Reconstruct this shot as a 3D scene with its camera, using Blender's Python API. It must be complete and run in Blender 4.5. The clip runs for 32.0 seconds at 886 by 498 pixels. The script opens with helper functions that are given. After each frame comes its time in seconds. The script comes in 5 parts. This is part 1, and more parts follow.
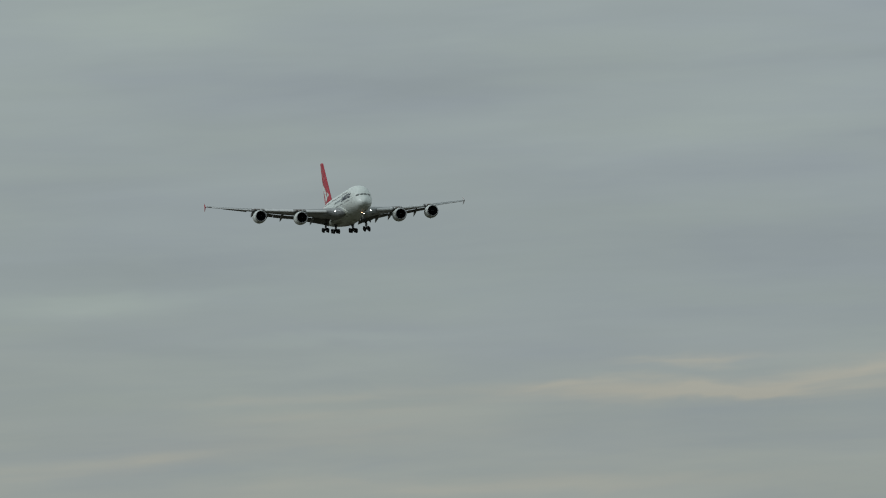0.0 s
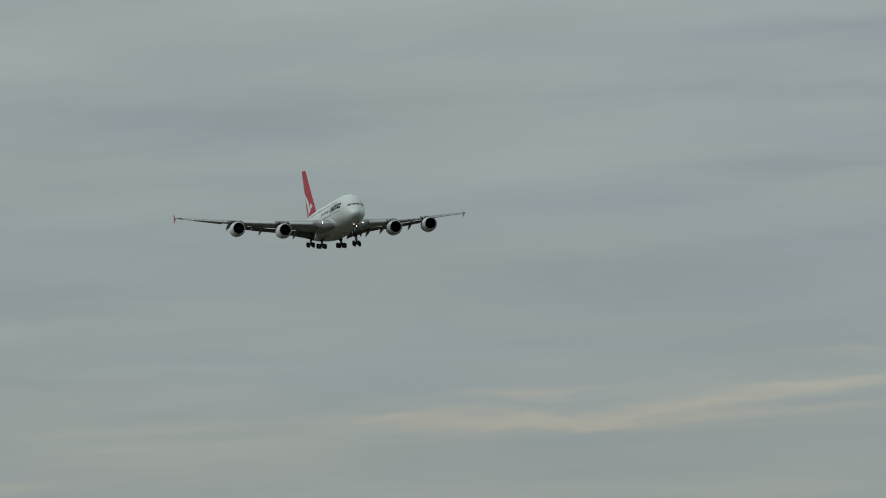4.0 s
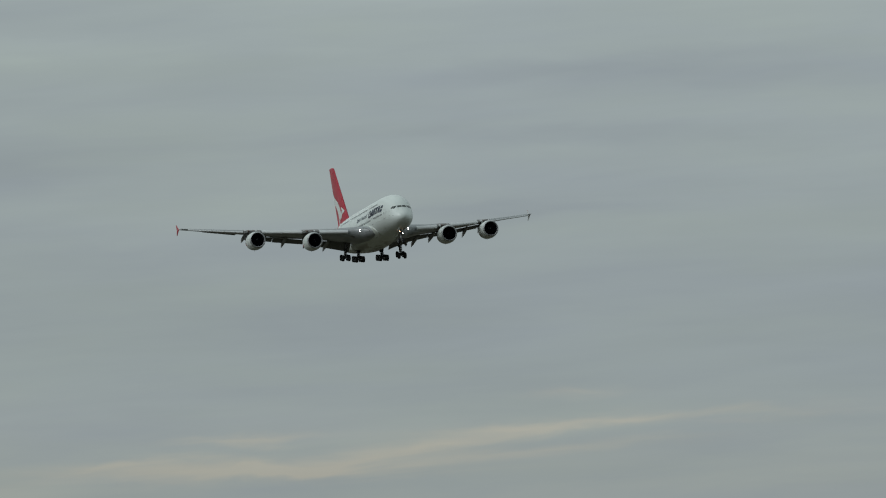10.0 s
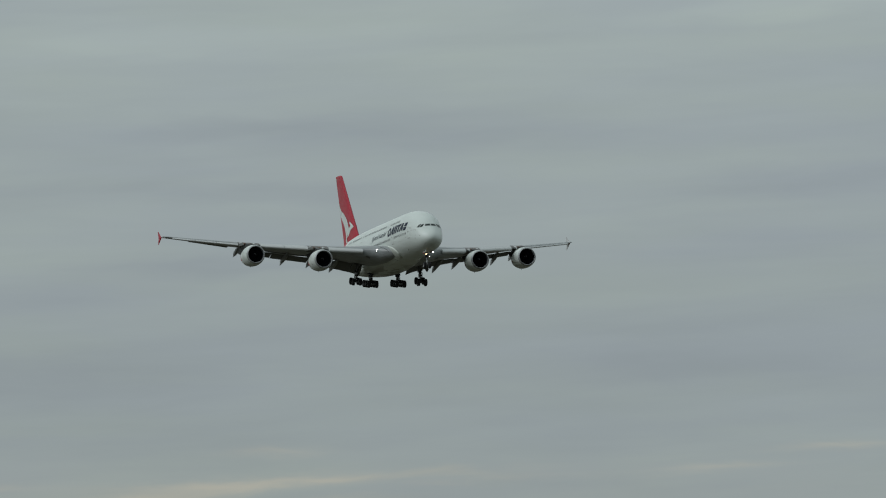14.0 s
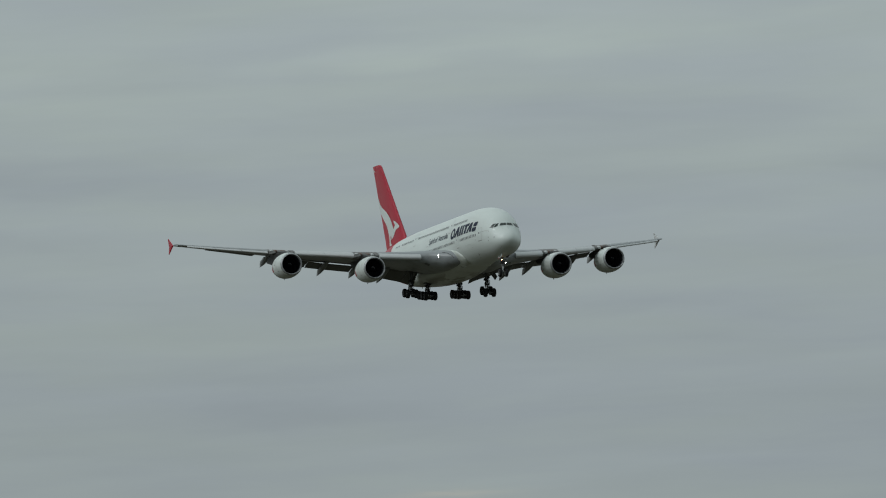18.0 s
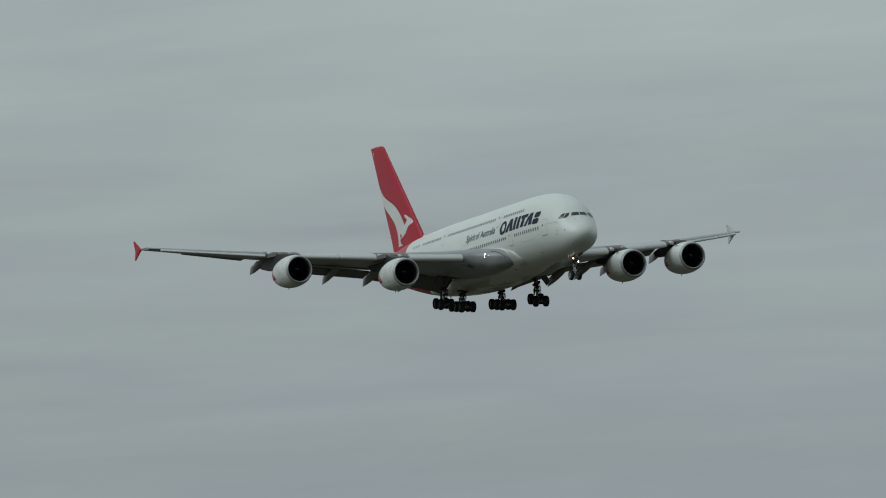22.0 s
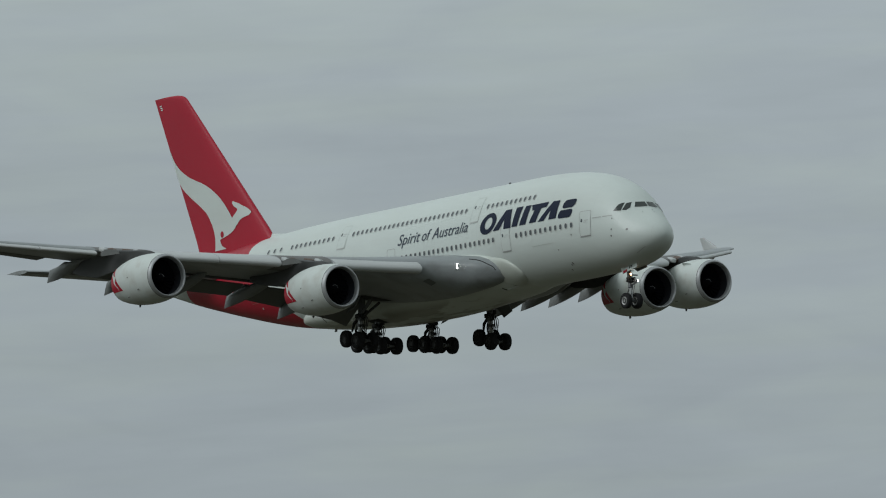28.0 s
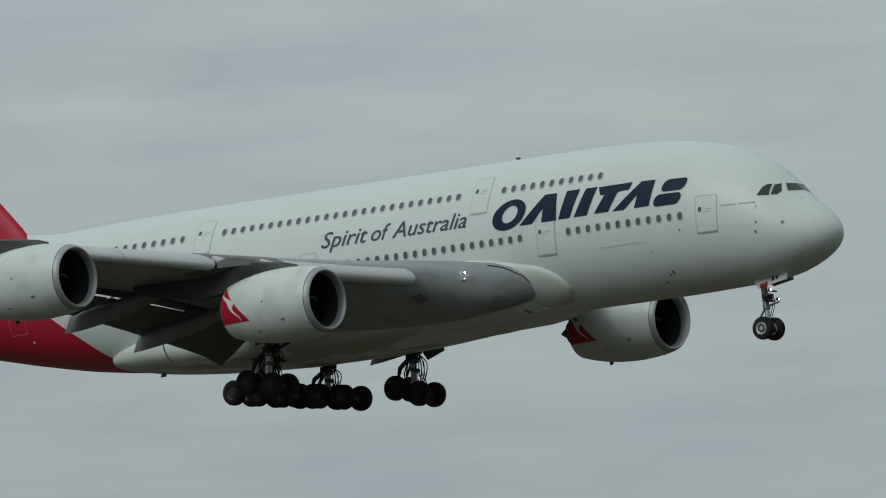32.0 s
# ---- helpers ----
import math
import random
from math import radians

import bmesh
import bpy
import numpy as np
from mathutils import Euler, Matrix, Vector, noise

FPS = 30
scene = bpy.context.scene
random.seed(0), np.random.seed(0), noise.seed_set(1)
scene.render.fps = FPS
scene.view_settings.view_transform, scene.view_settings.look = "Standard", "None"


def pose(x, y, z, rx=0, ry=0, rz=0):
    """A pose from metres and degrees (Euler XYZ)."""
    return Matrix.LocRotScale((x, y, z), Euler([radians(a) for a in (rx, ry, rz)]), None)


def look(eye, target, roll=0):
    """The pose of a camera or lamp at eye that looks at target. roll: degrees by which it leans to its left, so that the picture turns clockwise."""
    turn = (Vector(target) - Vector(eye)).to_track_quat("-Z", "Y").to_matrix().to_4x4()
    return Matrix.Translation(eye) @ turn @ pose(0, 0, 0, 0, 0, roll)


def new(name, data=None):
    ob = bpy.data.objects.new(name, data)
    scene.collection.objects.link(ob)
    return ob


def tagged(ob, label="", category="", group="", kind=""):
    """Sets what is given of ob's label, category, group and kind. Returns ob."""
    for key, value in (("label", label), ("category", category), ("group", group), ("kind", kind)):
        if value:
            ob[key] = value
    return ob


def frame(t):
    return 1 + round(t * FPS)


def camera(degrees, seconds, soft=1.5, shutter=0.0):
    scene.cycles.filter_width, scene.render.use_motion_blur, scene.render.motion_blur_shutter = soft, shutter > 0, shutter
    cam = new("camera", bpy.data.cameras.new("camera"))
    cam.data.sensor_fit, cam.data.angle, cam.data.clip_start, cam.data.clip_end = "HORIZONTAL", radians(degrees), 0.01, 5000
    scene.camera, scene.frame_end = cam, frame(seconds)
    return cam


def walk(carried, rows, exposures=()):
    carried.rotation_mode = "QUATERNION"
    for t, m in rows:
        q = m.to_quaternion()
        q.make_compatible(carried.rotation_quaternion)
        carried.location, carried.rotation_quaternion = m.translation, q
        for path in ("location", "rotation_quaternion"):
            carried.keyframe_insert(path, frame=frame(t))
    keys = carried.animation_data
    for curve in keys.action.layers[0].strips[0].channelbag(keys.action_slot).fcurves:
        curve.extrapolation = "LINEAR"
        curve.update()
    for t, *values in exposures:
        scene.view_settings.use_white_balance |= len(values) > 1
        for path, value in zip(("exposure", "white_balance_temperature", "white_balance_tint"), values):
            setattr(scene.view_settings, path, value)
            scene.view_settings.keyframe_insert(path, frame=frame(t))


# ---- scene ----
# camera: a narrow telephoto on the ground that pans after the aircraft
EYE_Z = 1.7


def aim(az, el, roll):
    """The pose of the camera that looks to azimuth az and elevation el, in degrees."""
    return pose(0, 0, EYE_Z, 90 + el, 0, az - 90) @ pose(0, 0, 0, 0, 0, roll)


cam = camera(5.0947, 32.0, soft=1.1)
VIEW = [
    (0, aim(171.6098, 3.6108, 0.132)),
    (0.5, aim(171.5011, 3.6453, -0.235)),
    (1, aim(171.4178, 3.6744, -0.232)),
    (1.5, aim(171.3195, 3.6982, -0.252)),
    (2, aim(171.1907, 3.7049, -0.152)),
    (2.5, aim(171.0456, 3.7416, 0.069)),
    (3, aim(170.9092, 3.7847, 0.126)),
    (3.5, aim(170.7939, 3.7849, 0.253)),
    (4, aim(170.6641, 3.7993, 0.172)),
    (4.5, aim(170.5282, 3.8081, -0.056)),
    (5, aim(170.3918, 3.8179, -0.269)),
    (5.5, aim(170.2603, 3.8358, -0.307)),
    (6, aim(170.1398, 3.8694, -0.255)),
    (6.5, aim(170.0192, 3.8983, 0.109)),
    (7, aim(169.9120, 3.9226, 0.490)),
    (7.5, aim(169.7892, 3.9279, 0.427)),
    (8, aim(169.6586, 3.9708, -0.018)),
    (8.5, aim(169.4862, 4.0205, -0.623)),
    (9, aim(169.3220, 4.0283, -0.869)),
    (9.5, aim(169.1681, 4.0430, -0.736)),
    (10, aim(169.0213, 4.0634, -0.643)),
    (10.5, aim(168.8430, 4.1759, -0.420)),
    (11, aim(168.6337, 4.2069, -0.140)),
    (11.5, aim(168.4039, 4.2261, 0.072)),
    (12, aim(168.1653, 4.2286, 0.127)),
    (12.5, aim(167.9091, 4.2726, 0.203)),
    (13, aim(167.6859, 4.3604, 0.258)),
    (13.5, aim(167.4952, 4.3911, 0.381)),
    (14, aim(167.3154, 4.4033, 0.495)),
    (14.5, aim(167.1287, 4.4143, 0.692)),
    (15, aim(166.8891, 4.4428, 0.649)),
    (15.5, aim(166.6396, 4.4748, 0.451)),
    (16, aim(166.3715, 4.5105, 0.229)),
    (16.5, aim(166.0758, 4.5509, 0.117)),
    (17, aim(165.7825, 4.6276, 0.036)),
    (17.5, aim(165.4677, 4.6608, 0.058)),
    (18, aim(165.0709, 4.7036, 0.116)),
    (18.5, aim(164.6786, 4.7519, -0.157)),
    (19, aim(164.2763, 4.7882, -0.451)),
    (19.5, aim(163.8774, 4.8250, -0.063)),
    (20, aim(163.4512, 4.8490, 0.205)),
    (20.5, aim(162.9491, 4.8949, 0.148)),
    (21, aim(162.4364, 4.9336, -0.318)),
    (21.5, aim(161.8797, 4.9775, -0.381)),
    (22, aim(161.3709, 5.0782, -0.411)),
    (22.5, aim(160.8143, 5.1419, -0.428)),
    (23, aim(159.9692, 5.2241, -0.405)),
    (23.5, aim(159.2356, 5.2769, -0.269)),
    (24, aim(158.4875, 5.3791, 0.044)),
    (24.5, aim(157.7070, 5.4728, 0.306)),
    (25, aim(156.8711, 5.5120, 0.307)),
    (25.5, aim(155.8707, 5.5590, 0.378)),
    (26, aim(154.8227, 5.6370, 0.361)),
    (26.5, aim(153.6680, 5.7441, 0.294)),
    (27, aim(152.3920, 5.8673, 0.211)),
    (27.5, aim(150.9788, 5.9882, 0.143)),
    (28, aim(149.3081, 6.0875, -0.146)),
    (28.5, aim(147.5632, 6.1866, -0.052)),
    (29, aim(145.8646, 6.3228, 0.015)),
    (29.5, aim(144.0194, 6.4664, 0.118)),
    (30, aim(141.8578, 6.5628, 0.199)),
    (30.5, aim(139.2306, 6.6528, 0.498)),
    (31, aim(136.5638, 6.7670, 0.164)),
    (31.5, aim(133.7597, 6.8729, -0.108)),
    (32, aim(130.7123, 7.0002, -0.449)),
]
walk(cam, VIEW, exposures=[(0, 0.0), (32, 0.0)])

# ---- light: a closed layer of cloud, brighter overhead, with a soft high sun behind it ----
SUN_EL, SUN_AZ = 35.0, 268.0


# streaks of the cloud layer: azimuth, elevation, half length, half thickness (degrees), lighter (+) or darker (-), rise per degree to the right
EAST = [
    (173.35, 4.85, 1.0, 0.14, 0.05, 0.03), (172.05, 4.56, 1.3, 0.13, -0.05, 0.01), (170.6, 4.28, 1.2, 0.12, 0.04, 0.01), (170.4, 4.05, 0.8, 0.06, -0.03, 0.0),
    (169.5, 3.6, 1.0, 0.2, -0.04, 0.02), (173.3, 3.48, 1.0, 0.12, -0.05, 0.02), (173.7, 3.27, 0.5, 0.07, 0.09, 0.04), (172.2, 3.09, 0.8, 0.04, 0.05, 0.02),
    (171.45, 5.23, 0.7, 0.08, 0.06, 0.05), (168.3, 5.1, 0.8, 0.06, -0.06, 0.05), (168.0, 4.73, 1.3, 0.06, -0.05, 0.02), (168.4, 4.29, 0.9, 0.05, -0.05, 0.04),
    (168.9, 5.58, 1.4, 0.11, 0.06, 0.02), (167.6, 5.06, 1.0, 0.13, -0.05, 0.02), (165.3, 4.8, 0.8, 0.1, -0.05, 0.02), (166.0, 3.75, 1.0, 0.1, -0.04, 0.03),
]
SOUTH_EAST = [
    (165.5, 5.8, 0.7, 0.07, 0.06, 0.08), (164.3, 5.92, 0.9, 0.1, 0.05, 0.04), (163.0, 6.1, 0.9, 0.14, -0.04, 0.0), (161.6, 5.85, 1.0, 0.1, 0.05, 0.0),
    (161.8, 5.18, 0.9, 0.05, -0.05, 0.0), (164.2, 4.36, 0.6, 0.07, -0.04, 0.06), (157.2, 6.46, 2.2, 0.15, 0.05, 0.04), (155.0, 6.46, 0.7, 0.16, -0.06, 0.06),
    (159.0, 6.9, 9.0, 0.9, 0.06, 0.075), (159.0, 4.1, 9.0, 0.9, -0.035, 0.075), (142.5, 7.8, 1.0, 0.12, 0.05, 0.0), (142.6, 7.22, 0.8, 0.08, 0.06, 0.02),
    (142.1, 7.58, 1.5, 0.09, -0.05, 0.0), (139.8, 7.2, 0.6, 0.12, 0.05, 0.04), (132.7, 7.82, 0.7, 0.08, 0.06, 0.03), (131.2, 8.05, 2.0, 0.15, -0.05, 0.0),
]
WARM = [
    (171.0, 2.83, 0.75, 0.035, 0.55, 0.03), (170.0, 2.8, 1.0, 0.05, 0.95, 0.03), (169.1, 2.93, 0.5, 0.045, 0.8, 0.13), (170.15, 2.98, 0.35, 0.03, 0.8, 0.02),
    (172.4, 2.74, 0.5, 0.03, 0.5, 0.05), (172.1, 2.6, 0.8, 0.1, 0.4, 0.05), (173.6, 2.35, 0.7, 0.05, 0.6, 0.12), (171.5, 2.25, 1.5, 0.05, 0.5, 0.03),
    (168.1, 3.06, 1.1, 0.035, 0.7, 0.06), (168.5, 2.9, 0.8, 0.03, 0.45, 0.06), (168.3, 3.22, 0.25, 0.03, 0.35, 0.02), (165.0, 3.3, 0.35, 0.03, 0.35, 0.03), (165.7, 3.15, 0.35, 0.03, 0.3, 0.03),
]


def sky_world():
    world = bpy.data.worlds.new("overcast_sky")
    scene.world = world
    world.use_nodes = True
    nt = world.node_tree
    nt.nodes.clear()
    N = nt.nodes.new
    L = nt.links.new

    def math_node(op, a, b=None, c=None, clamp=False):
        n = N("ShaderNodeMath")
        n.operation, n.use_clamp = op, clamp
        for i, v in enumerate((a, b, c)):
            if v is None:
                continue
            if isinstance(v, (int, float)):
                n.inputs[i].default_value = v
            else:
                L(v, n.inputs[i])
        return n.outputs[0]

    tc = N("ShaderNodeTexCoord")
    sep = N("ShaderNodeSeparateXYZ")
    L(tc.outputs["Generated"], sep.inputs[0])
    x, y, z = sep.outputs
    az = math_node("MULTIPLY", math_node("ARCTAN2", y, x), 180 / math.pi)
    el = math_node("MULTIPLY", math_node("ARCSINE", z), 180 / math.pi)

    def streaks(sx, sy, tilt, detail, seed, rough=0.5, warp=0.0):
        comb = N("ShaderNodeCombineXYZ")
        e2 = math_node("ADD", el, math_node("MULTIPLY", az, tilt))
        L(math_node("MULTIPLY", az, sx), comb.inputs[0])
        L(math_node("MULTIPLY", e2, sy), comb.inputs[1])
        comb.inputs[2].default_value = seed
        n = N("ShaderNodeTexNoise")
        n.inputs["Scale"].default_value = 1.0
        n.inputs["Detail"].default_value = detail
        n.inputs["Roughness"].default_value = rough
        n.inputs["Distortion"].default_value = warp
        L(comb.outputs[0], n.inputs["Vector"])
        return n.outputs["Fac"]

    broad = streaks(0.16, 0.95, 0.03, 2.0, 3.1)
    fine = streaks(0.55, 4.2, 0.06, 4.0, 7.7, 0.55, 0.3)
    thin = streaks(1.1, 11.0, 0.03, 3.0, 12.3, 0.5, 0.2)
    tint = streaks(0.5, 3.0, 0.02, 3.0, 21.0, 0.5, 0.2)
    low = streaks(0.6, 9.0, 0.07, 3.0, 31.4, 0.5, 0.6)
    ragged = math_node("MULTIPLY", math_node("SUBTRACT", streaks(1.6, 6.0, 0.05, 3.0, 51.0, 0.55, 0.4), 0.5), 0.16)

    def streak_sum(rows):
        """Soft streaks with ragged edges, added up."""
        total = None
        for a0, e0, half, thick, amount, rise in rows:
            da = math_node("SUBTRACT", a0, az)
            u = math_node("MULTIPLY", da, 1 / half)
            de = math_node("SUBTRACT", math_node("ADD", el, ragged), math_node("MULTIPLY_ADD", da, rise, e0))
            v = math_node("MULTIPLY", de, 1 / thick)
            r = math_node("MULTIPLY_ADD", u, math_node("MULTIPLY", u, -1.0), math_node("MULTIPLY", math_node("MULTIPLY", v, v), -1.0))
            g = math_node("POWER", 2.718, r)
            total = math_node("MULTIPLY_ADD", g, amount, total) if total else math_node("MULTIPLY", g, amount)
        return total

    clouds = math_node("ADD", streak_sum(EAST), streak_sum(SOUTH_EAST))
    soft = math_node("MULTIPLY", math_node("SUBTRACT", broad, 0.5), 0.16)
    soft = math_node("MULTIPLY_ADD", math_node("SUBTRACT", fine, 0.5), 0.17, soft)
    soft = math_node("MULTIPLY_ADD", clouds, 1.25, soft)
    # rounder puffs further to the south
    puff = math_node("MULTIPLY", math_node("SUBTRACT", streaks(0.8, 2.6, 0.03, 4.0, 61.0, 0.5, 0.8), 0.5), math_node("DIVIDE", math_node("SUBTRACT", 162.0, az), 10.0, clamp=True))
    soft = math_node("MULTIPLY_ADD", puff, 0.16, soft)
    s = math_node("ADD", math_node("MULTIPLY_ADD", math_node("SUBTRACT", thin, 0.5), 0.05, 1.012), soft)
    # the layer grows lighter from the low east towards the zenith
    up = math_node("MAXIMUM", z, 0.0)
    s = math_node("MULTIPLY", s, math_node("MULTIPLY_ADD", up, 0.5, 0.892))
    s = math_node("MULTIPLY", s, math_node("MULTIPLY_ADD", math_node("MINIMUM", math_node("MAXIMUM", el, 2.5), 9.0), 0.036, 0.868))
    # and a little lighter round to the south
    s = math_node("MULTIPLY", s, math_node("MULTIPLY_ADD", math_node("DIVIDE", math_node("SUBTRACT", 152.0, az), 24.0, clamp=True), 0.07, 1.0))
    # and duller to the west, behind the camera
    west = N("ShaderNodeMapRange")
    west.interpolation_type = "SMOOTHSTEP"
    west.inputs["From Min"].default_value, west.inputs["From Max"].default_value = -0.3, 0.7
    west.inputs["To Min"].default_value, west.inputs["To Max"].default_value = 1.0, 0.72
    L(x, west.inputs["Value"])
    s = math_node("MULTIPLY", s, west.outputs[0])
    ramp = N("ShaderNodeValToRGB")
    ramp.color_ramp.elements[0].position = 0.38
    ramp.color_ramp.elements[0].color = (0.319, 0.367, 0.393, 1)
    ramp.color_ramp.elements[1].position = 0.62
    ramp.color_ramp.elements[1].color = (0.33, 0.384, 0.371, 1)
    # greener low in the east, bluest in the south-east
    side = math_node("MULTIPLY", math_node("SUBTRACT", math_node("MINIMUM", math_node("MAXIMUM", az, 155.0), 175.0), 171.0), 0.006)
    side = math_node("MULTIPLY_ADD", math_node("SUBTRACT", 142.0, math_node("MINIMUM", math_node("MAXIMUM", az, 128.0), 142.0)), 0.007, side)
    hue = math_node("MULTIPLY_ADD", math_node("SUBTRACT", tint, 0.5), 0.35, math_node("MULTIPLY_ADD", soft, 1.0, 0.515))
    L(math_node("ADD", hue, side), ramp.inputs[0])
    # thin warm streaks low over the horizon
    band = streak_sum(WARM)
    glow = N("ShaderNodeMapRange")
    glow.inputs["From Min"].default_value, glow.inputs["From Max"].default_value = 0.2, 0.6
    L(low, glow.inputs["Value"])
    warm = N("ShaderNodeMix")
    warm.data_type, warm.blend_type = "RGBA", "MIX"
    L(math_node("MULTIPLY", math_node("MULTIPLY", glow.outputs[0], band), 1.35, clamp=True), warm.inputs["Factor"])
    L(ramp.outputs[0], warm.inputs["A"])
    warm.inputs["B"].default_value = (0.455, 0.45, 0.392, 1)
    haze = N("ShaderNodeMix")
    haze.data_type = "RGBA"
    low_air = math_node("MULTIPLY", math_node("SUBTRACT", 1.0, math_node("DIVIDE", math_node("SUBTRACT", el, 1.9), 1.45), clamp=True), math_node("MULTIPLY_ADD", fine, 1.4, -0.2, clamp=True))
    L(low_air, haze.inputs["Factor"])
    L(warm.outputs["Result"], haze.inputs["A"])
    haze.inputs["B"].default_value = (0.385, 0.405, 0.355, 1)
    gain = N("ShaderNodeVectorMath")
    gain.operation = "SCALE"
    L(haze.outputs["Result"], gain.inputs[0])
    L(s, gain.inputs["Scale"])
    # what little of the clear sky comes through the layer
    sky = N("ShaderNodeTexSky")
    sky.sky_type, sky.sun_disc = "NISHITA", False
    sky.sun_elevation, sky.sun_rotation = radians(SUN_EL), radians(90 - SUN_AZ)
    clear = N("ShaderNodeVectorMath")
    clear.operation = "SCALE"
    clear.inputs["Scale"].default_value = 0.05
    L(sky.outputs[0], clear.inputs[0])
    cover = N("ShaderNodeMix")
    cover.data_type = "RGBA"
    cover.inputs["Factor"].default_value = 0.95
    L(clear.outputs[0], cover.inputs["A"])
    L(gain.outputs[0], cover.inputs["B"])
    bg = N("ShaderNodeBackground")
    bg.inputs["Strength"].default_value = 1.0
    L(cover.outputs["Result"], bg.inputs["Color"])
    out = N("ShaderNodeOutputWorld")
    L(bg.outputs[0], out.inputs[0])


sky_world()
sun = new("sun", bpy.data.lights.new("sun", "SUN"))
sun.data.energy, sun.data.angle, sun.data.color = 0.95, radians(30), (0.95, 0.99, 1.0)
SUN_DIR = Vector((math.cos(radians(SUN_EL)) * math.cos(radians(SUN_AZ)), math.cos(radians(SUN_EL)) * math.sin(radians(SUN_AZ)), math.sin(radians(SUN_EL))))
sun.matrix_basis = look(SUN_DIR * 100, (0, 0, 0))

# ---- materials ----
def material(name, color, rough=0.5, metal=0.0, var=0.08, scale=1.0, bump=0.0, coat=0.0, streak=(1, 1, 1), dirt=None, dirt_amount=0.0, panel=None, gloss=0.5):
    """A painted or metal surface with stains and grain at two scales; panel: spacing of faint plate joints along x."""
    m = bpy.data.materials.new(name)
    m.use_nodes = True
    nt = m.node_tree
    b = nt.nodes["Principled BSDF"]
    N, L = nt.nodes.new, nt.links.new
    b.inputs["Roughness"].default_value, b.inputs["Metallic"].default_value = rough, metal
    b.inputs["Coat Weight"].default_value = coat
    b.inputs["Specular IOR Level"].default_value = gloss
    tc = N("ShaderNodeTexCoord")
    mp = N("ShaderNodeMapping")
    mp.inputs["Scale"].default_value = streak
    L(tc.outputs["Object"], mp.inputs[0])

    def noise_node(sc, detail):
        n = N("ShaderNodeTexNoise")
        n.inputs["Scale"].default_value, n.inputs["Detail"].default_value = sc, detail
        L(mp.outputs[0], n.inputs["Vector"])
        return n

    big, small = noise_node(0.35 * scale, 4.0), noise_node(6.0 * scale, 5.0)
    add = N("ShaderNodeMath")
    add.operation = "MULTIPLY_ADD"
    L(big.outputs["Fac"], add.inputs[0])
    add.inputs[1].default_value = 0.65
    half = N("ShaderNodeMath")
    half.operation = "MULTIPLY"
    half.inputs[1].default_value = 0.35
    L(small.outputs["Fac"], half.inputs[0])
    L(half.outputs[0], add.inputs[2])
    ramp = N("ShaderNodeValToRGB")
    c = Vector(color)
    lo, hi = c * (1 - var), c * (1 + var * 0.6)
    ramp.color_ramp.elements[0].position, ramp.color_ramp.elements[1].position = 0.3, 0.7
    ramp.color_ramp.elements[0].color, ramp.color_ramp.elements[1].color = (*lo, 1), (*[min(v, 0.95) for v in hi], 1)
    L(add.outputs[0], ramp.inputs[0])
    col = ramp.outputs[0]
    if dirt:
        grime = noise_node(0.9 * scale, 6.0)
        mr = N("ShaderNodeMapRange")
        mr.inputs["From Min"].default_value, mr.inputs["From Max"].default_value = 0.48, 0.75
        mr.inputs["To Max"].default_value = dirt_amount
        L(grime.outputs["Fac"], mr.inputs["Value"])
        mix = N("ShaderNodeMix")
        mix.data_type = "RGBA"
        L(mr.outputs[0], mix.inputs["Factor"])
        L(col, mix.inputs["A"])
        mix.inputs["B"].default_value = (*dirt, 1)
        col = mix.outputs["Result"]
    if panel:
        sep = N("ShaderNodeSeparateXYZ")
        L(tc.outputs["Object"], sep.inputs[0])
        fr = N("ShaderNodeMath")
        fr.operation = "PINGPONG"
        fr.inputs[1].default_value = panel / 2
        L(sep.outputs[0], fr.inputs[0])
        edge = N("ShaderNodeMath")
        edge.operation = "LESS_THAN"
        edge.inputs[1].default_value = 0.012
        L(fr.outputs[0], edge.inputs[0])
        amount = N("ShaderNodeMath")
        amount.operation = "MULTIPLY"
        amount.inputs[1].default_value = 0.08
        L(edge.outputs[0], amount.inputs[0])
        mix = N("ShaderNodeMix")
        mix.data_type = "RGBA"
        L(amount.outputs[0], mix.inputs["Factor"])
        L(col, mix.inputs["A"])
        mix.inputs["B"].default_value = (0.25, 0.25, 0.24, 1)
        col = mix.outputs["Result"]
    L(col, b.inputs["Base Color"])
    rr = N("ShaderNodeMapRange")
    rr.inputs["To Min"].default_value, rr.inputs["To Max"].default_value = max(rough - 0.08, 0.03), min(rough + 0.1, 1)
    L(small.outputs["Fac"], rr.inputs["Value"])
    L(rr.outputs[0], b.inputs["Roughness"])
    if bump:
        bn = N("ShaderNodeBump")
        bn.inputs["Strength"].default_value, bn.inputs["Distance"].default_value = bump, 0.02
        L(small.outputs["Fac"], bn.inputs["Height"])
        L(bn.outputs[0], b.inputs["Normal"])
    return m


def glow_material(name, color, strength):
    m = bpy.data.materials.new(name)
    m.use_nodes = True
    b = m.node_tree.nodes["Principled BSDF"]
    b.inputs["Base Color"].default_value = (*color, 1)
    b.inputs["Emission Color"].default_value = (*color, 1)
    b.inputs["Emission Strength"].default_value = strength
    return m


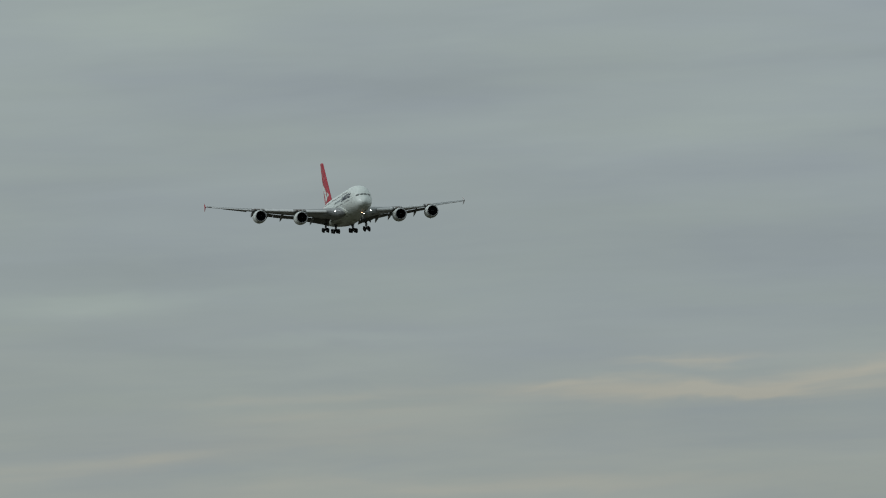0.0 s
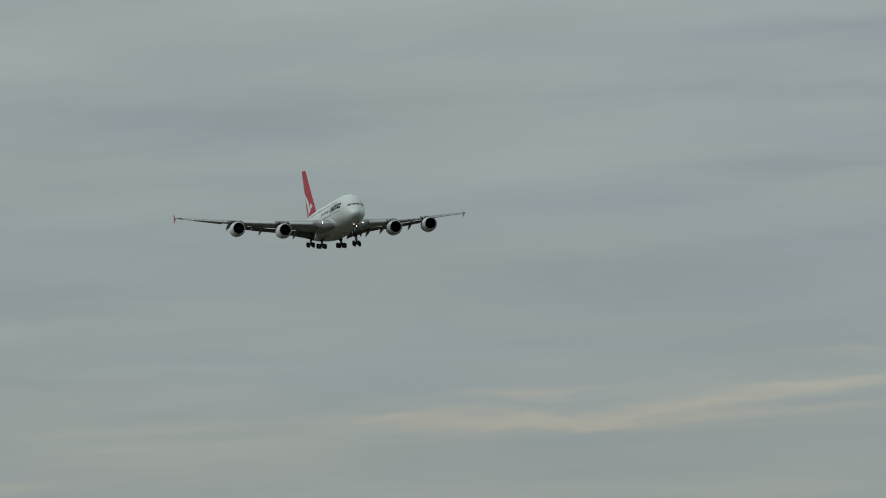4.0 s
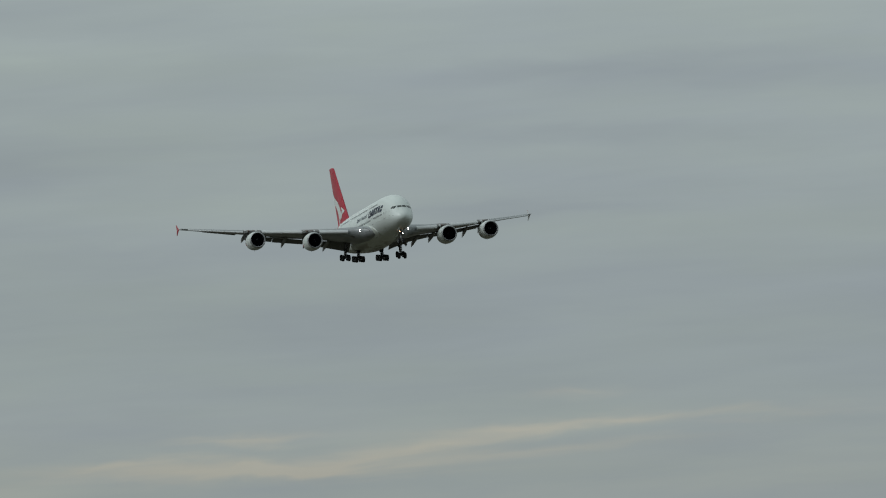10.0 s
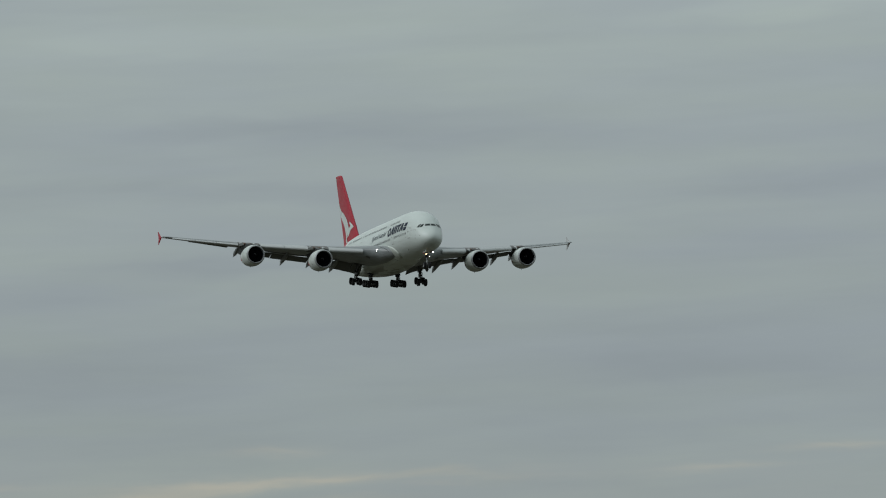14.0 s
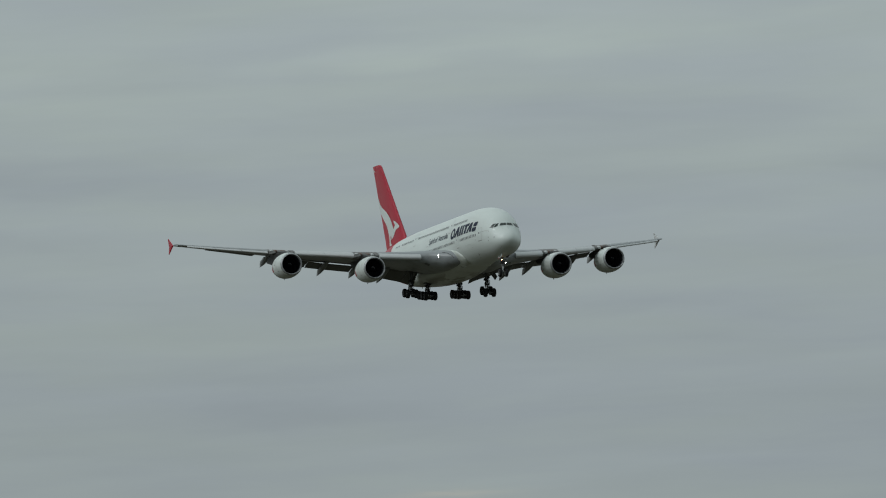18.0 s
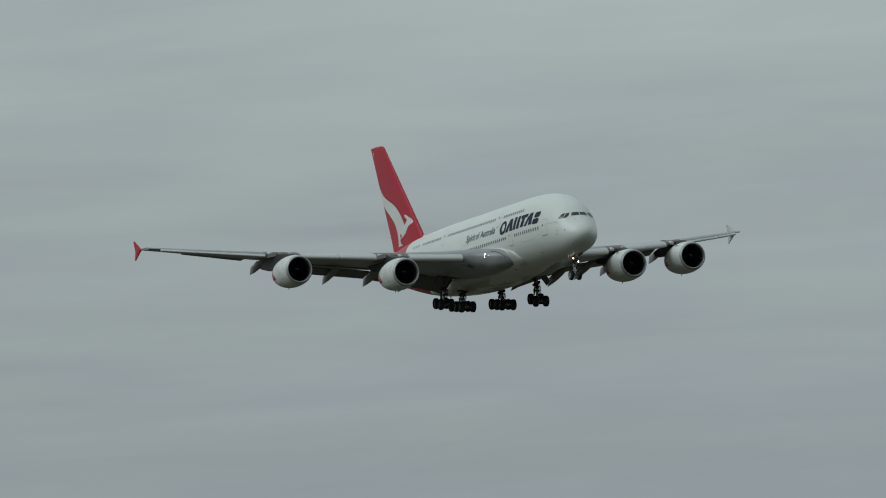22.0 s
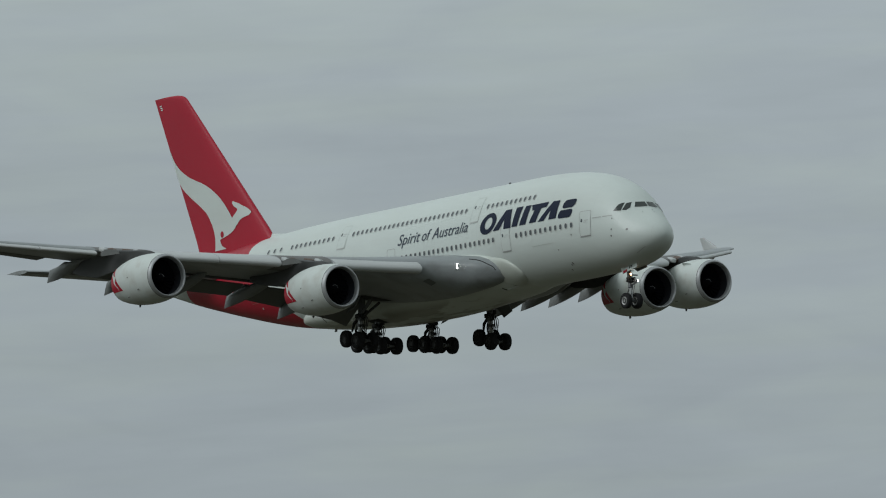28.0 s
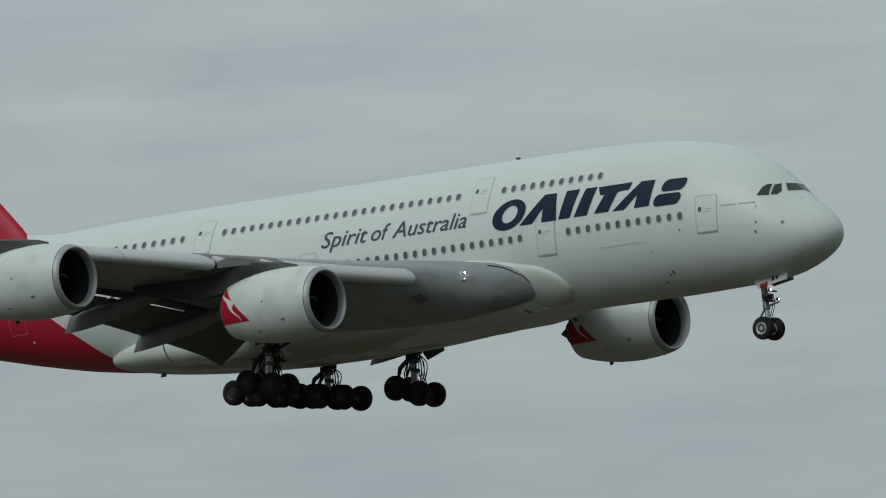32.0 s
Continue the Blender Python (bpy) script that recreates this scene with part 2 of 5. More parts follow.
WHITE = material("white_paint", (0.66, 0.713, 0.685), 0.42, var=0.05, scale=0.6, coat=0.08, streak=(0.25, 1, 1), dirt=(0.5, 0.5, 0.46), dirt_amount=0.16, panel=2.54)
COWL = material("cowl_white_paint", (0.645, 0.69, 0.665), 0.42, var=0.06, coat=0.05, dirt=(0.36, 0.31, 0.25), dirt_amount=0.34)
RED = material("red_paint", (0.42, 0.009, 0.03), 0.42, var=0.08, scale=0.5, gloss=0.3)


def livery():
    """White paint with the red sweep round the tail."""
    m = material("white_and_red_livery", (0.66, 0.713, 0.685), 0.42, var=0.05, scale=0.6, coat=0.08, streak=(0.25, 1, 1), dirt=(0.5, 0.5, 0.46), dirt_amount=0.16, panel=2.54)
    nt = m.node_tree
    N, L = nt.nodes.new, nt.links.new
    b = nt.nodes["Principled BSDF"]
    base = b.inputs["Base Color"].links[0].from_socket
    tc, sep = N("ShaderNodeTexCoord"), N("ShaderNodeSeparateXYZ")
    L(tc.outputs["Object"], sep.inputs[0])
    edge = N("ShaderNodeFloatCurve")
    pts = edge.mapping.curves[0].points
    # height (-5 to 5) against the station of the red's front edge (-70 to -40)
    table = [(-4.4, -45.8), (-3.6, -47.5), (-2.2, -49.4), (-0.8, -51.3), (0.6, -53.2), (2.0, -54.7), (3.2, -55.4), (4.2, -54.9), (4.9, -54.4)]
    while len(pts) < len(table):
        pts.new(0.5, 0.5)
    for p, (z, x) in zip(pts, table):
        p.location = ((z + 5) / 10, (x + 70) / 30)
    edge.mapping.update()
    zr = N("ShaderNodeMapRange")
    zr.inputs["From Min"].default_value, zr.inputs["From Max"].default_value = -5, 5
    L(sep.outputs[2], zr.inputs["Value"])
    L(zr.outputs[0], edge.inputs["Value"])
    xr = N("ShaderNodeMapRange")
    xr.inputs["From Min"].default_value, xr.inputs["From Max"].default_value = -70, -40
    L(sep.outputs[0], xr.inputs["Value"])
    front = N("ShaderNodeMath")
    front.operation = "LESS_THAN"
    L(xr.outputs[0], front.inputs[0])
    L(edge.outputs[0], front.inputs[1])
    # the tail cone behind the red is white again
    back = N("ShaderNodeMath")
    back.operation = "GREATER_THAN"
    back.inputs[1].default_value = -66.2
    L(sep.outputs[0], back.inputs[0])
    both = N("ShaderNodeMath")
    both.operation = "MULTIPLY"
    L(front.outputs[0], both.inputs[0])
    L(back.outputs[0], both.inputs[1])
    mix = N("ShaderNodeMix")
    mix.data_type = "RGBA"
    L(both.outputs[0], mix.inputs["Factor"])
    L(base, mix.inputs["A"])
    mix.inputs["B"].default_value = (0.42, 0.009, 0.03, 1)
    L(mix.outputs["Result"], b.inputs["Base Color"])
    return m


LIVERY = livery()
GREY = material("wing_grey_paint", (0.285, 0.303, 0.31), 0.36, var=0.1, streak=(1, 0.3, 1), dirt=(0.15, 0.15, 0.14), dirt_amount=0.55)
PALE = material("slat_pale_grey", (0.51, 0.525, 0.525), 0.4, var=0.06, streak=(1, 0.3, 1))
# flaps and ailerons carry their underside shade in this darker grey
DARKGREY = material("shaded_flap_and_door_grey", (0.135, 0.14, 0.137), 0.5, var=0.14, dirt=(0.1, 0.1, 0.09), dirt_amount=0.4)
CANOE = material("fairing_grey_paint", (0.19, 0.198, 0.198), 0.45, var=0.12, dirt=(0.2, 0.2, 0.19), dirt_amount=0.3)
# the shade between cowl and wing is put into this near-black grey
PYLON = material("shaded_pylon_grey", (0.05, 0.052, 0.052), 0.55, var=0.2, dirt=(0.05, 0.045, 0.04), dirt_amount=0.4)
NAVY = material("navy_paint", (0.011, 0.017, 0.042), 0.5, var=0.1, gloss=0.2)
LIP = material("bare_aluminium", (0.4, 0.41, 0.42), 0.5, metal=0.45, var=0.08)
# the shade inside the intake is put into these two near-black colours
INNER = material("shaded_inlet_lining", (0.022, 0.023, 0.03), 0.8, var=0.2)
FAN = material("shaded_fan_black", (0.007, 0.0075, 0.01), 0.85, var=0.15, gloss=0.05)
STEEL = material("gear_steel", (0.16, 0.165, 0.17), 0.45, metal=0.3, var=0.2, bump=0.1)
CHROME = material("bright_piston_metal", (0.5, 0.51, 0.51), 0.3, metal=0.6, var=0.1)
RUBBER = material("tyre_rubber", (0.027, 0.027, 0.029), 0.9, var=0.25, scale=2, bump=0.2, gloss=0.2)
RIM = material("wheel_alloy", (0.045, 0.045, 0.047), 0.5, metal=0.3, var=0.2, scale=3)
PALERIM = material("pale_wheel_alloy", (0.42, 0.42, 0.41), 0.45, metal=0.2, var=0.2, scale=3)
HOT = material("exhaust_metal", (0.05, 0.047, 0.045), 0.55, metal=0.5, var=0.2)
GLASS = material("dark_cabin_glass", (0.085, 0.1, 0.108), 0.12, var=0.2, coat=0.5)
HATCH = material("pale_hatch_joint", (0.5, 0.16, 0.15), 0.5, var=0.1)
SEAM = material("joint_shadow_grey", (0.5, 0.51, 0.5), 0.6, var=0.1)
# for dark parts, and for shade laid on as dark strips and patches
DARK = material("shade_and_dark_parts", (0.03, 0.03, 0.03), 0.7, var=0.2)
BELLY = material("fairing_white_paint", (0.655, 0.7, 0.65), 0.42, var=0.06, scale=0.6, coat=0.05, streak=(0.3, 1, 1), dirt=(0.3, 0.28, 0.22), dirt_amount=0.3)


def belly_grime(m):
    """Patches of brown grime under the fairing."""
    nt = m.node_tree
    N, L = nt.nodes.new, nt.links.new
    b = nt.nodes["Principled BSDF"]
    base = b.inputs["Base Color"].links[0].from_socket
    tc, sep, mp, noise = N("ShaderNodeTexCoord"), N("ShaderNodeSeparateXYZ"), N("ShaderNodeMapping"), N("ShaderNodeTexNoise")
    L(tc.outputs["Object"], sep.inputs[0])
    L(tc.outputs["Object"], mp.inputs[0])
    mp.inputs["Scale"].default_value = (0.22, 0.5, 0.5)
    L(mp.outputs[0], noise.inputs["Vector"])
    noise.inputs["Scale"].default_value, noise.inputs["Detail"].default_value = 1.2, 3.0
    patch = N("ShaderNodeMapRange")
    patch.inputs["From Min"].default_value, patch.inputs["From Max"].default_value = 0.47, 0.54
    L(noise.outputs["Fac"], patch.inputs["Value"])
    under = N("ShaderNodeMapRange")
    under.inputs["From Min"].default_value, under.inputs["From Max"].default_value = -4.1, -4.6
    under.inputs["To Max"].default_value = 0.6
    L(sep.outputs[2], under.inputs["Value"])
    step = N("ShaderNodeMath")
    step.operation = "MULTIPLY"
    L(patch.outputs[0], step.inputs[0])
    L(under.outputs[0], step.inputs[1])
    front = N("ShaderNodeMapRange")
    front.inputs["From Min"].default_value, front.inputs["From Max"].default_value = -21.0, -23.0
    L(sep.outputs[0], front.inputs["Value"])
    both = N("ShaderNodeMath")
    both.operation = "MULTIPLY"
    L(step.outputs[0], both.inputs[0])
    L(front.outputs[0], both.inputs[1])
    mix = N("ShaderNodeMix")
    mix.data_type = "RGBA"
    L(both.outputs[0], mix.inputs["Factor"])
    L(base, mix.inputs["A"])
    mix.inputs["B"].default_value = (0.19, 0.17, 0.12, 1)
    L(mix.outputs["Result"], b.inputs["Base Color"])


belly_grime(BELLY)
# holds the shade of the slat gaps; the cowl latches use it too
COVE = material("cove_shade_and_latch_grey", (0.19, 0.185, 0.18), 0.6, var=0.3, scale=2)
BROWN = material("primer_brown", (0.13, 0.085, 0.065), 0.6, var=0.3, scale=2)
DOORLINE = material("faint_door_joint", (0.56, 0.6, 0.57), 0.55, var=0.08)
SURROUND = material("window_surround_grey", (0.6, 0.61, 0.59), 0.45, var=0.05)
SLATE = material("slate_grey_paint", (0.07, 0.083, 0.11), 0.5, var=0.1, gloss=0.2)
PORT = material("port_plate_metal", (0.2, 0.2, 0.2), 0.5, metal=0.4, var=0.2)
SCREEN = material("windscreen_glass", (0.045, 0.055, 0.052), 0.15, var=0.25, gloss=0.4)
LAMP = glow_material("landing_light_glow", (1.0, 0.97, 0.9), 30.0)
TAXI = glow_material("taxi_light_glow", (1.0, 0.6, 0.32), 7.0)
GRASS = material("airfield_grass", (0.047, 0.043, 0.024), 0.9, var=0.4, scale=0.05, bump=0.4)


# ---- building helpers ----
def part(name, bm, mat, parent, label="", smooth=True):
    """Links a bmesh as one mesh object under a thing or under a part."""
    me = bpy.data.meshes.new(name)
    bmesh.ops.recalc_face_normals(bm, faces=bm.faces)
    for f in bm.faces:
        f.smooth = smooth
    for e in bm.edges:
        if len(e.link_faces) == 2 and e.calc_face_angle(0.0) > radians(50):
            e.smooth = False
    bm.to_mesh(me)
    bm.free()
    me.materials.append(mat)
    ob = new(name, me)
    ob.parent = parent
    if label:
        tagged(ob, label)
    return ob


def share(name, source, parent, m, label=""):
    """A further part on the mesh of an earlier one, at the pose m."""
    ob = new(name, source.data)
    ob.parent = parent
    ob.matrix_basis = m
    if label:
        tagged(ob, label)
    return ob


def mirrored(bm):
    """A copy of a bmesh, mirrored from one side of the aircraft to the other."""
    other = bm.copy()
    for v in other.verts:
        v.co.y = -v.co.y
    bmesh.ops.reverse_faces(other, faces=other.faces)
    return other


def loft(rings, bm=None, closed=True, cap=True):
    """Skins a row of rings of equal length."""
    bm = bm or bmesh.new()
    rows = [[bm.verts.new(p) for p in ring] for ring in rings]
    n = len(rows[0])
    for a, b in zip(rows, rows[1:]):
        for i in range(n if closed else n - 1):
            j = (i + 1) % n
            bm.faces.new((a[i], a[j], b[j], b[i]))
    if cap and closed:
        bm.faces.new(rows[0][::-1])
        bm.faces.new(rows[-1])
    return bm


def smooth_table(table, x):
    """A smooth curve through rows (x, v1, v2, ...), x falling or rising."""
    rows = sorted(table)
    if x <= rows[0][0]:
        return rows[0][1:]
    if x >= rows[-1][0]:
        return rows[-1][1:]
    k = max(i for i in range(len(rows) - 1) if rows[i][0] <= x)
    x0, x1 = rows[k][0], rows[k + 1][0]
    u = (x - x0) / (x1 - x0)
    out = []
    for c in range(1, len(rows[0])):
        y0, y1 = rows[k][c], rows[k + 1][c]
        d = (y1 - y0) / (x1 - x0)

        def slope(i):
            if i == 0 or i == len(rows) - 1:
                return d
            a = (rows[i][c] - rows[i - 1][c]) / (rows[i][0] - rows[i - 1][0])
            b = (rows[i + 1][c] - rows[i][c]) / (rows[i + 1][0] - rows[i][0])
            return 0.0 if a * b <= 0 else 2 * a * b / (a + b)

        h = x1 - x0
        m0, m1 = slope(k) * h, slope(k + 1) * h
        out.append((2 * u**3 - 3 * u**2 + 1) * y0 + (u**3 - 2 * u**2 + u) * m0 + (3 * u**2 - 2 * u**3) * y1 + (u**3 - u**2) * m1)
    return tuple(out)


def tube(bm, p, q, r0, r1=None, n=12):
    """A capped round bar from p to q."""
    p, q = Vector(p), Vector(q)
    r1 = r0 if r1 is None else r1
    turn = (q - p).to_track_quat("Z", "Y").to_matrix()
    rings = []
    for c, r in ((p, r0), (q, r1)):
        rings.append([c + turn @ Vector((r * math.cos(2 * math.pi * i / n), r * math.sin(2 * math.pi * i / n), 0)) for i in range(n)])
    return loft(rings, bm)


def block(bm, centre, size, m=None):
    """A chamfered box."""
    cx, cy, cz = centre
    sx, sy, sz = (v / 2 for v in size)
    c = min(sx, sy, sz) * 0.25
    rings = []
    for z, k in ((-sz, c), (-sz + c, 0), (sz - c, 0), (sz, c)):
        a, b = sx - k, sy - k
        ring = [(a - c, -b), (a, -b + c), (a, b - c), (a - c, b), (-a + c, b), (-a, b - c), (-a, -b + c), (-a + c, -b)]
        rings.append([Vector((x, y, z)) for x, y in ring])
    m = m or Matrix()
    rings = [[m @ v + Vector((cx, cy, cz)) for v in r] for r in rings]
    return loft(rings, bm)


# ---- the ground below ----
def build_ground():
    bm = bmesh.new()
    n, half = 24, 12000.0
    rows = [[bm.verts.new((-half + 2 * half * i / n, -half + 2 * half * j / n, 0)) for j in range(n + 1)] for i in range(n + 1)]
    for i in range(n):
        for j in range(n):
            bm.faces.new((rows[i][j], rows[i + 1][j], rows[i + 1][j + 1], rows[i][j + 1]))
    ob = part("ground", bm, GRASS, None, smooth=False)
    tagged(ob, "flat open airfield grass that reaches the horizon", "ground", kind="structure")


build_ground()

# ---- the airliner: x forward, y to its left, z up from the middle of the fuselage ----
airliner = tagged(new("airliner"), "white four-engined double-deck airliner with red tail, gear down", "aircraft")

# station x, crown height, keel height, half width
FUSELAGE = [
    (0.5, -1.66, -1.8, 0.06), (0.4, -1.32, -2.13, 0.45), (0.15, -0.95, -2.46, 0.85), (-0.3, -0.48, -2.84, 1.3), (-0.95, 0.04, -3.17, 1.75),
    (-1.65, 0.6, -3.46, 2.12), (-2.5, 1.48, -3.72, 2.45), (-3.4, 2.25, -3.88, 2.7), (-4.5, 2.88, -3.97, 2.92), (-6, 3.5, -4.02, 3.14), (-8, 3.98, -4.07, 3.36),
    (-10, 4.26, -4.1, 3.48), (-13, 4.45, -4.1, 3.56), (-16, 4.5, -4.1, 3.57), (-42, 4.46, -4.25, 3.57), (-46, 4.42, -4.25, 3.54), (-50, 4.32, -3.85, 3.42),
    (-54, 4.16, -3.15, 3.18), (-58, 3.93, -2.3, 2.8), (-62, 3.58, -1.38, 2.3), (-66, 3.13, -0.4, 1.7), (-69, 2.73, 0.42, 1.15), (-71, 2.45, 1.0, 0.72), (-71.9, 2.25, 1.4, 0.42),
]


def hull(x):
    """Crown, keel, half width and height of the widest point at station x."""
    top, bot, hw = smooth_table(FUSELAGE, x)
    return top, bot, hw, bot + 0.46 * (top - bot)


def crown(x):
    """How square the section is above its widest point; narrower round the windscreen."""
    return smooth_table([(-5.5, 2.12), (-3.2, 2.0), (-1.8, 1.84), (0.5, 1.95)], x)[0]


def hull_y(x, z):
    """Half width of the fuselage at station x and height z."""
    top, bot, hw, mid = hull(x)
    h = (top - mid) if z > mid else (mid - bot)
    u = min(abs(z - mid) / h, 0.999)
    e = crown(x) if z > mid else 2.12
    return hw * (1 - u**e) ** (1 / e)


def hull_ring(x, n=56, grow=0.0):
    top, bot, hw, mid = hull(x)
    ring = []
    for i in range(n):
        a = 2 * math.pi * i / n
        c, s = math.cos(a), math.sin(a)
        e = 2 / (crown(x) if s > 0 else 2.12)
        y = (hw + grow) * math.copysign(abs(c) ** e, c)
        h = (top - mid) if s > 0 else (mid - bot)
        ring.append(Vector((x, y, mid + (h + grow) * math.copysign(abs(s) ** e, s))))
    return ring


def stations(x0, x1, step):
    n = max(int(abs(x1 - x0) / step), 1)
    return [x0 + (x1 - x0) * i / n for i in range(n + 1)]


def build_fuselage():
    xs = [0.5, 0.47, 0.38, 0.22, 0.0, -0.2, -0.45, -0.72, -1.0] + stations(-1.3, -14, 0.5) + stations(-15, -44, 1.5) + stations(-45, -71.9, 0.8)
    return part("fuselage", loft([hull_ring(x) for x in xs]), LIVERY, airliner, "glossy white double-deck fuselage")


fuselage = build_fuselage()


def skin(x, z, side, off):
    return Vector((x, side * (hull_y(x, z) + off), z))


def airfoil(n=14):
    """A closed section: chord 0 to 1 along the first axis, thickness as a share of the chord along the second."""
    up = []
    for i in range(n + 1):
        t = 0.5 * (1 - math.cos(math.pi * i / n))
        y = 5 * (0.2969 * math.sqrt(t) - 0.126 * t - 0.3516 * t**2 + 0.2843 * t**3 - 0.1015 * t**4)
        up.append((t, y))
    return up


def section(x_le, y, z_le, chord, tc, twist=0.0, camber=0.02, n=14, low=0.95, blunt=1.0):
    """A section ring at span y; twist lowers the trailing edge, in degrees."""
    pts = airfoil(n)
    loop = [(t, h * tc * 1.05 + camber * 4 * t * (1 - t)) for t, h in pts] + [(t, -0.5 * (2 * h) ** blunt * tc * low + camber * 4 * t * (1 - t)) for t, h in pts[-2:0:-1]]
    c, s = math.cos(radians(twist)), math.sin(radians(twist))
    return [Vector((x_le - chord * (t * c - h * s), y, z_le + chord * (h * c - t * s))) for t, h in loop]


# span y, leading edge x, leading edge z, trailing edge x
WING = [(2.6, -17.3, -2.8, -36.9), (3.6, -17.85, -2.62, -36.9), (5.4, -20.6, -2.12, -37.0), (9.5, -23.8, -1.72, -37.5), (14.5, -27.2, -1.2, -38.9), (20, -31.3, -0.5, -41.4), (26, -36.0, 0.4, -44.4), (33, -41.6, 1.72, -47.8), (39.3, -46.9, 3.0, -50.9)]


def wing_at(y):
    """Leading edge x and z, and chord, at the signed span y; the wings bend a little unevenly in flight."""
    le, z, te = smooth_table(WING, abs(y))
    bend = max(abs(y) - 12, 0) / 27 * (-1.6 if y < 0 else 1.5)
    rise = 0.25 * smooth_table([(3, 0), (9, 1), (25, 1), (38, 0)], y)[0] if y > 0 else -0.2 * smooth_table([(24, 0), (39.3, 1)], -y)[0]
    return le + bend, z + rise, le - te


def wing_twist(y):
    return smooth_table([(2.6, 1.2), (9.5, 1.6), (14.5, 1.0), (20, 0.0), (26, -1.8), (39.3, -3.5)], abs(y))[0]


def wing_tc(y):
    return smooth_table([(2.6, 0.155), (9.5, 0.13), (14.5, 0.115), (26, 0.096), (39.3, 0.07)], abs(y))[0]


def wing_section(y, grow=1.0):
    """The wing's section ring at the signed span y; the root is deep below."""
    le, z, ch = wing_at(y)
    deep = smooth_table([(2.6, 0.8), (3.2, 0.95), (4.0, 1.35), (5, 1.5), (7, 1.45), (10, 1.2), (14.5, 0.95)], abs(y))[0]
    blunt = smooth_table([(2.6, 0.85), (4.4, 0.8), (6, 0.65), (12, 1.0)], abs(y))[0]
    return section(le, y, z, ch, wing_tc(y) * grow, wing_twist(y), 0.012, 14, deep, blunt)


def wing_rings(ys, s):
    return [wing_section(s * y) for y in ys]


def build_wing(s):
    ys = stations(2.6, 39.3, 1.0)
    bm = loft(wing_rings(ys, s))
    wing = part("wing", bm, GREY, airliner, "swept pale grey wing with drooped flaps")
    return wing


def build_fence(wing, s):
    """The arrow-shaped fence at a wing tip."""
    bm = bmesh.new()
    le, z0, ch0 = wing_at(s * 39.3)
    mid = z0 + 0.1
    for z_tip, x_tip in ((mid + 1.35, le - 5.2), (mid - 1.1, le - 5.0)):
        rings = []
        for u in stations(0, 1, 0.25):
            z = mid + (z_tip - mid) * u
            lead = le - 2.1 + (x_tip + 0.5 - le + 2.1) * u
            trail = le - 4.6 + (x_tip - le + 4.6) * u
            ch = lead - trail
            rings.append([Vector((lead - ch * t, s * 39.55 + h * 0.08 * ch * q, z)) for t, h, q in [(t, h, 1) for t, h in airfoil(6)] + [(t, h, -1) for t, h in airfoil(6)[-2:0:-1]]])
        loft(rings, bm)
    fence = part("wingtip_fence", bm, PALE, wing, "arrow-shaped wingtip fence, red outside and pale inside")
    skin_bm = bmesh.new()
    for z_tip, x_tip in ((mid + 1.35, le - 5.2), (mid - 1.1, le - 5.0)):
        grid = []
        for u in stations(0, 1, 0.25):
            z = mid + (z_tip - mid) * u
            lead = le - 2.1 + (x_tip + 0.5 - le + 2.1) * u
            trail = le - 4.6 + (x_tip - le + 4.6) * u
            ch = lead - trail
            grid.append([skin_bm.verts.new((lead - ch * t, s * (39.55 + h * 0.08 * ch + 0.02), z)) for t, h in airfoil(6)])
        for a, b in zip(grid, grid[1:]):
            for k in range(len(a) - 1):
                skin_bm.faces.new((a[k], a[k + 1], b[k + 1], b[k]))
    paint = part("fence_paint", skin_bm, RED, wing, "red painted outer face")


FIN = [(3.6, -54.6, -66.4), (5.0, -55.75, -66.85), (17.1, -67.41, -72.21), (17.35, -67.78, -72.33), (17.5, -68.2, -72.4), (17.6, -68.8, -72.44), (17.64, -69.6, -72.46)]


def fin_at(z):
    """Leading and trailing edge of the fin at height z, straight between the rows."""
    k = max(i for i in range(len(FIN) - 1) if i == 0 or FIN[i][0] <= z)
    a, b = FIN[k], FIN[k + 1]
    u = (z - a[0]) / (b[0] - a[0])
    return a[1] + (b[1] - a[1]) * u, a[2] + (b[2] - a[2]) * u


def fin_y(x, z):
    le, te = fin_at(z)
    t = min(max((le - x) / (le - te), 0.001), 1)
    return 0.1 * (le - te) * 5 * (0.2969 * math.sqrt(t) - 0.126 * t - 0.3516 * t**2 + 0.2843 * t**3 - 0.1015 * t**4)


def build_fin():
    rings = []
    for z in [3.6, 4.2] + stations(5.0, 17.1, 0.75) + [17.35, 17.5, 17.6, 17.64]:
        le, te = fin_at(z)
        ch = le - te
        rings.append([Vector((le - ch * t, h * 0.1 * ch, z)) for t, h in airfoil(16)] + [Vector((le - ch * t, -h * 0.1 * ch, z)) for t, h in airfoil(16)[-2:0:-1]])
    return part("vertical_fin", loft(rings), RED, airliner, "tall red vertical tail fin")


def build_stabiliser(s):
    rings = []
    for u in stations(0, 1, 0.1):
        y = 0.9 + 14.3 * u
        le, te, z = -58.6 - 10.6 * u, -68.2 - 4.2 * u, 1.3 + 1.3 * u
        rings.append(section(le, s * y, z, le - te, 0.1, -1.5, -0.005, 10))
    return part("tailplane", loft(rings), GREY, airliner, "grey horizontal tailplane half")


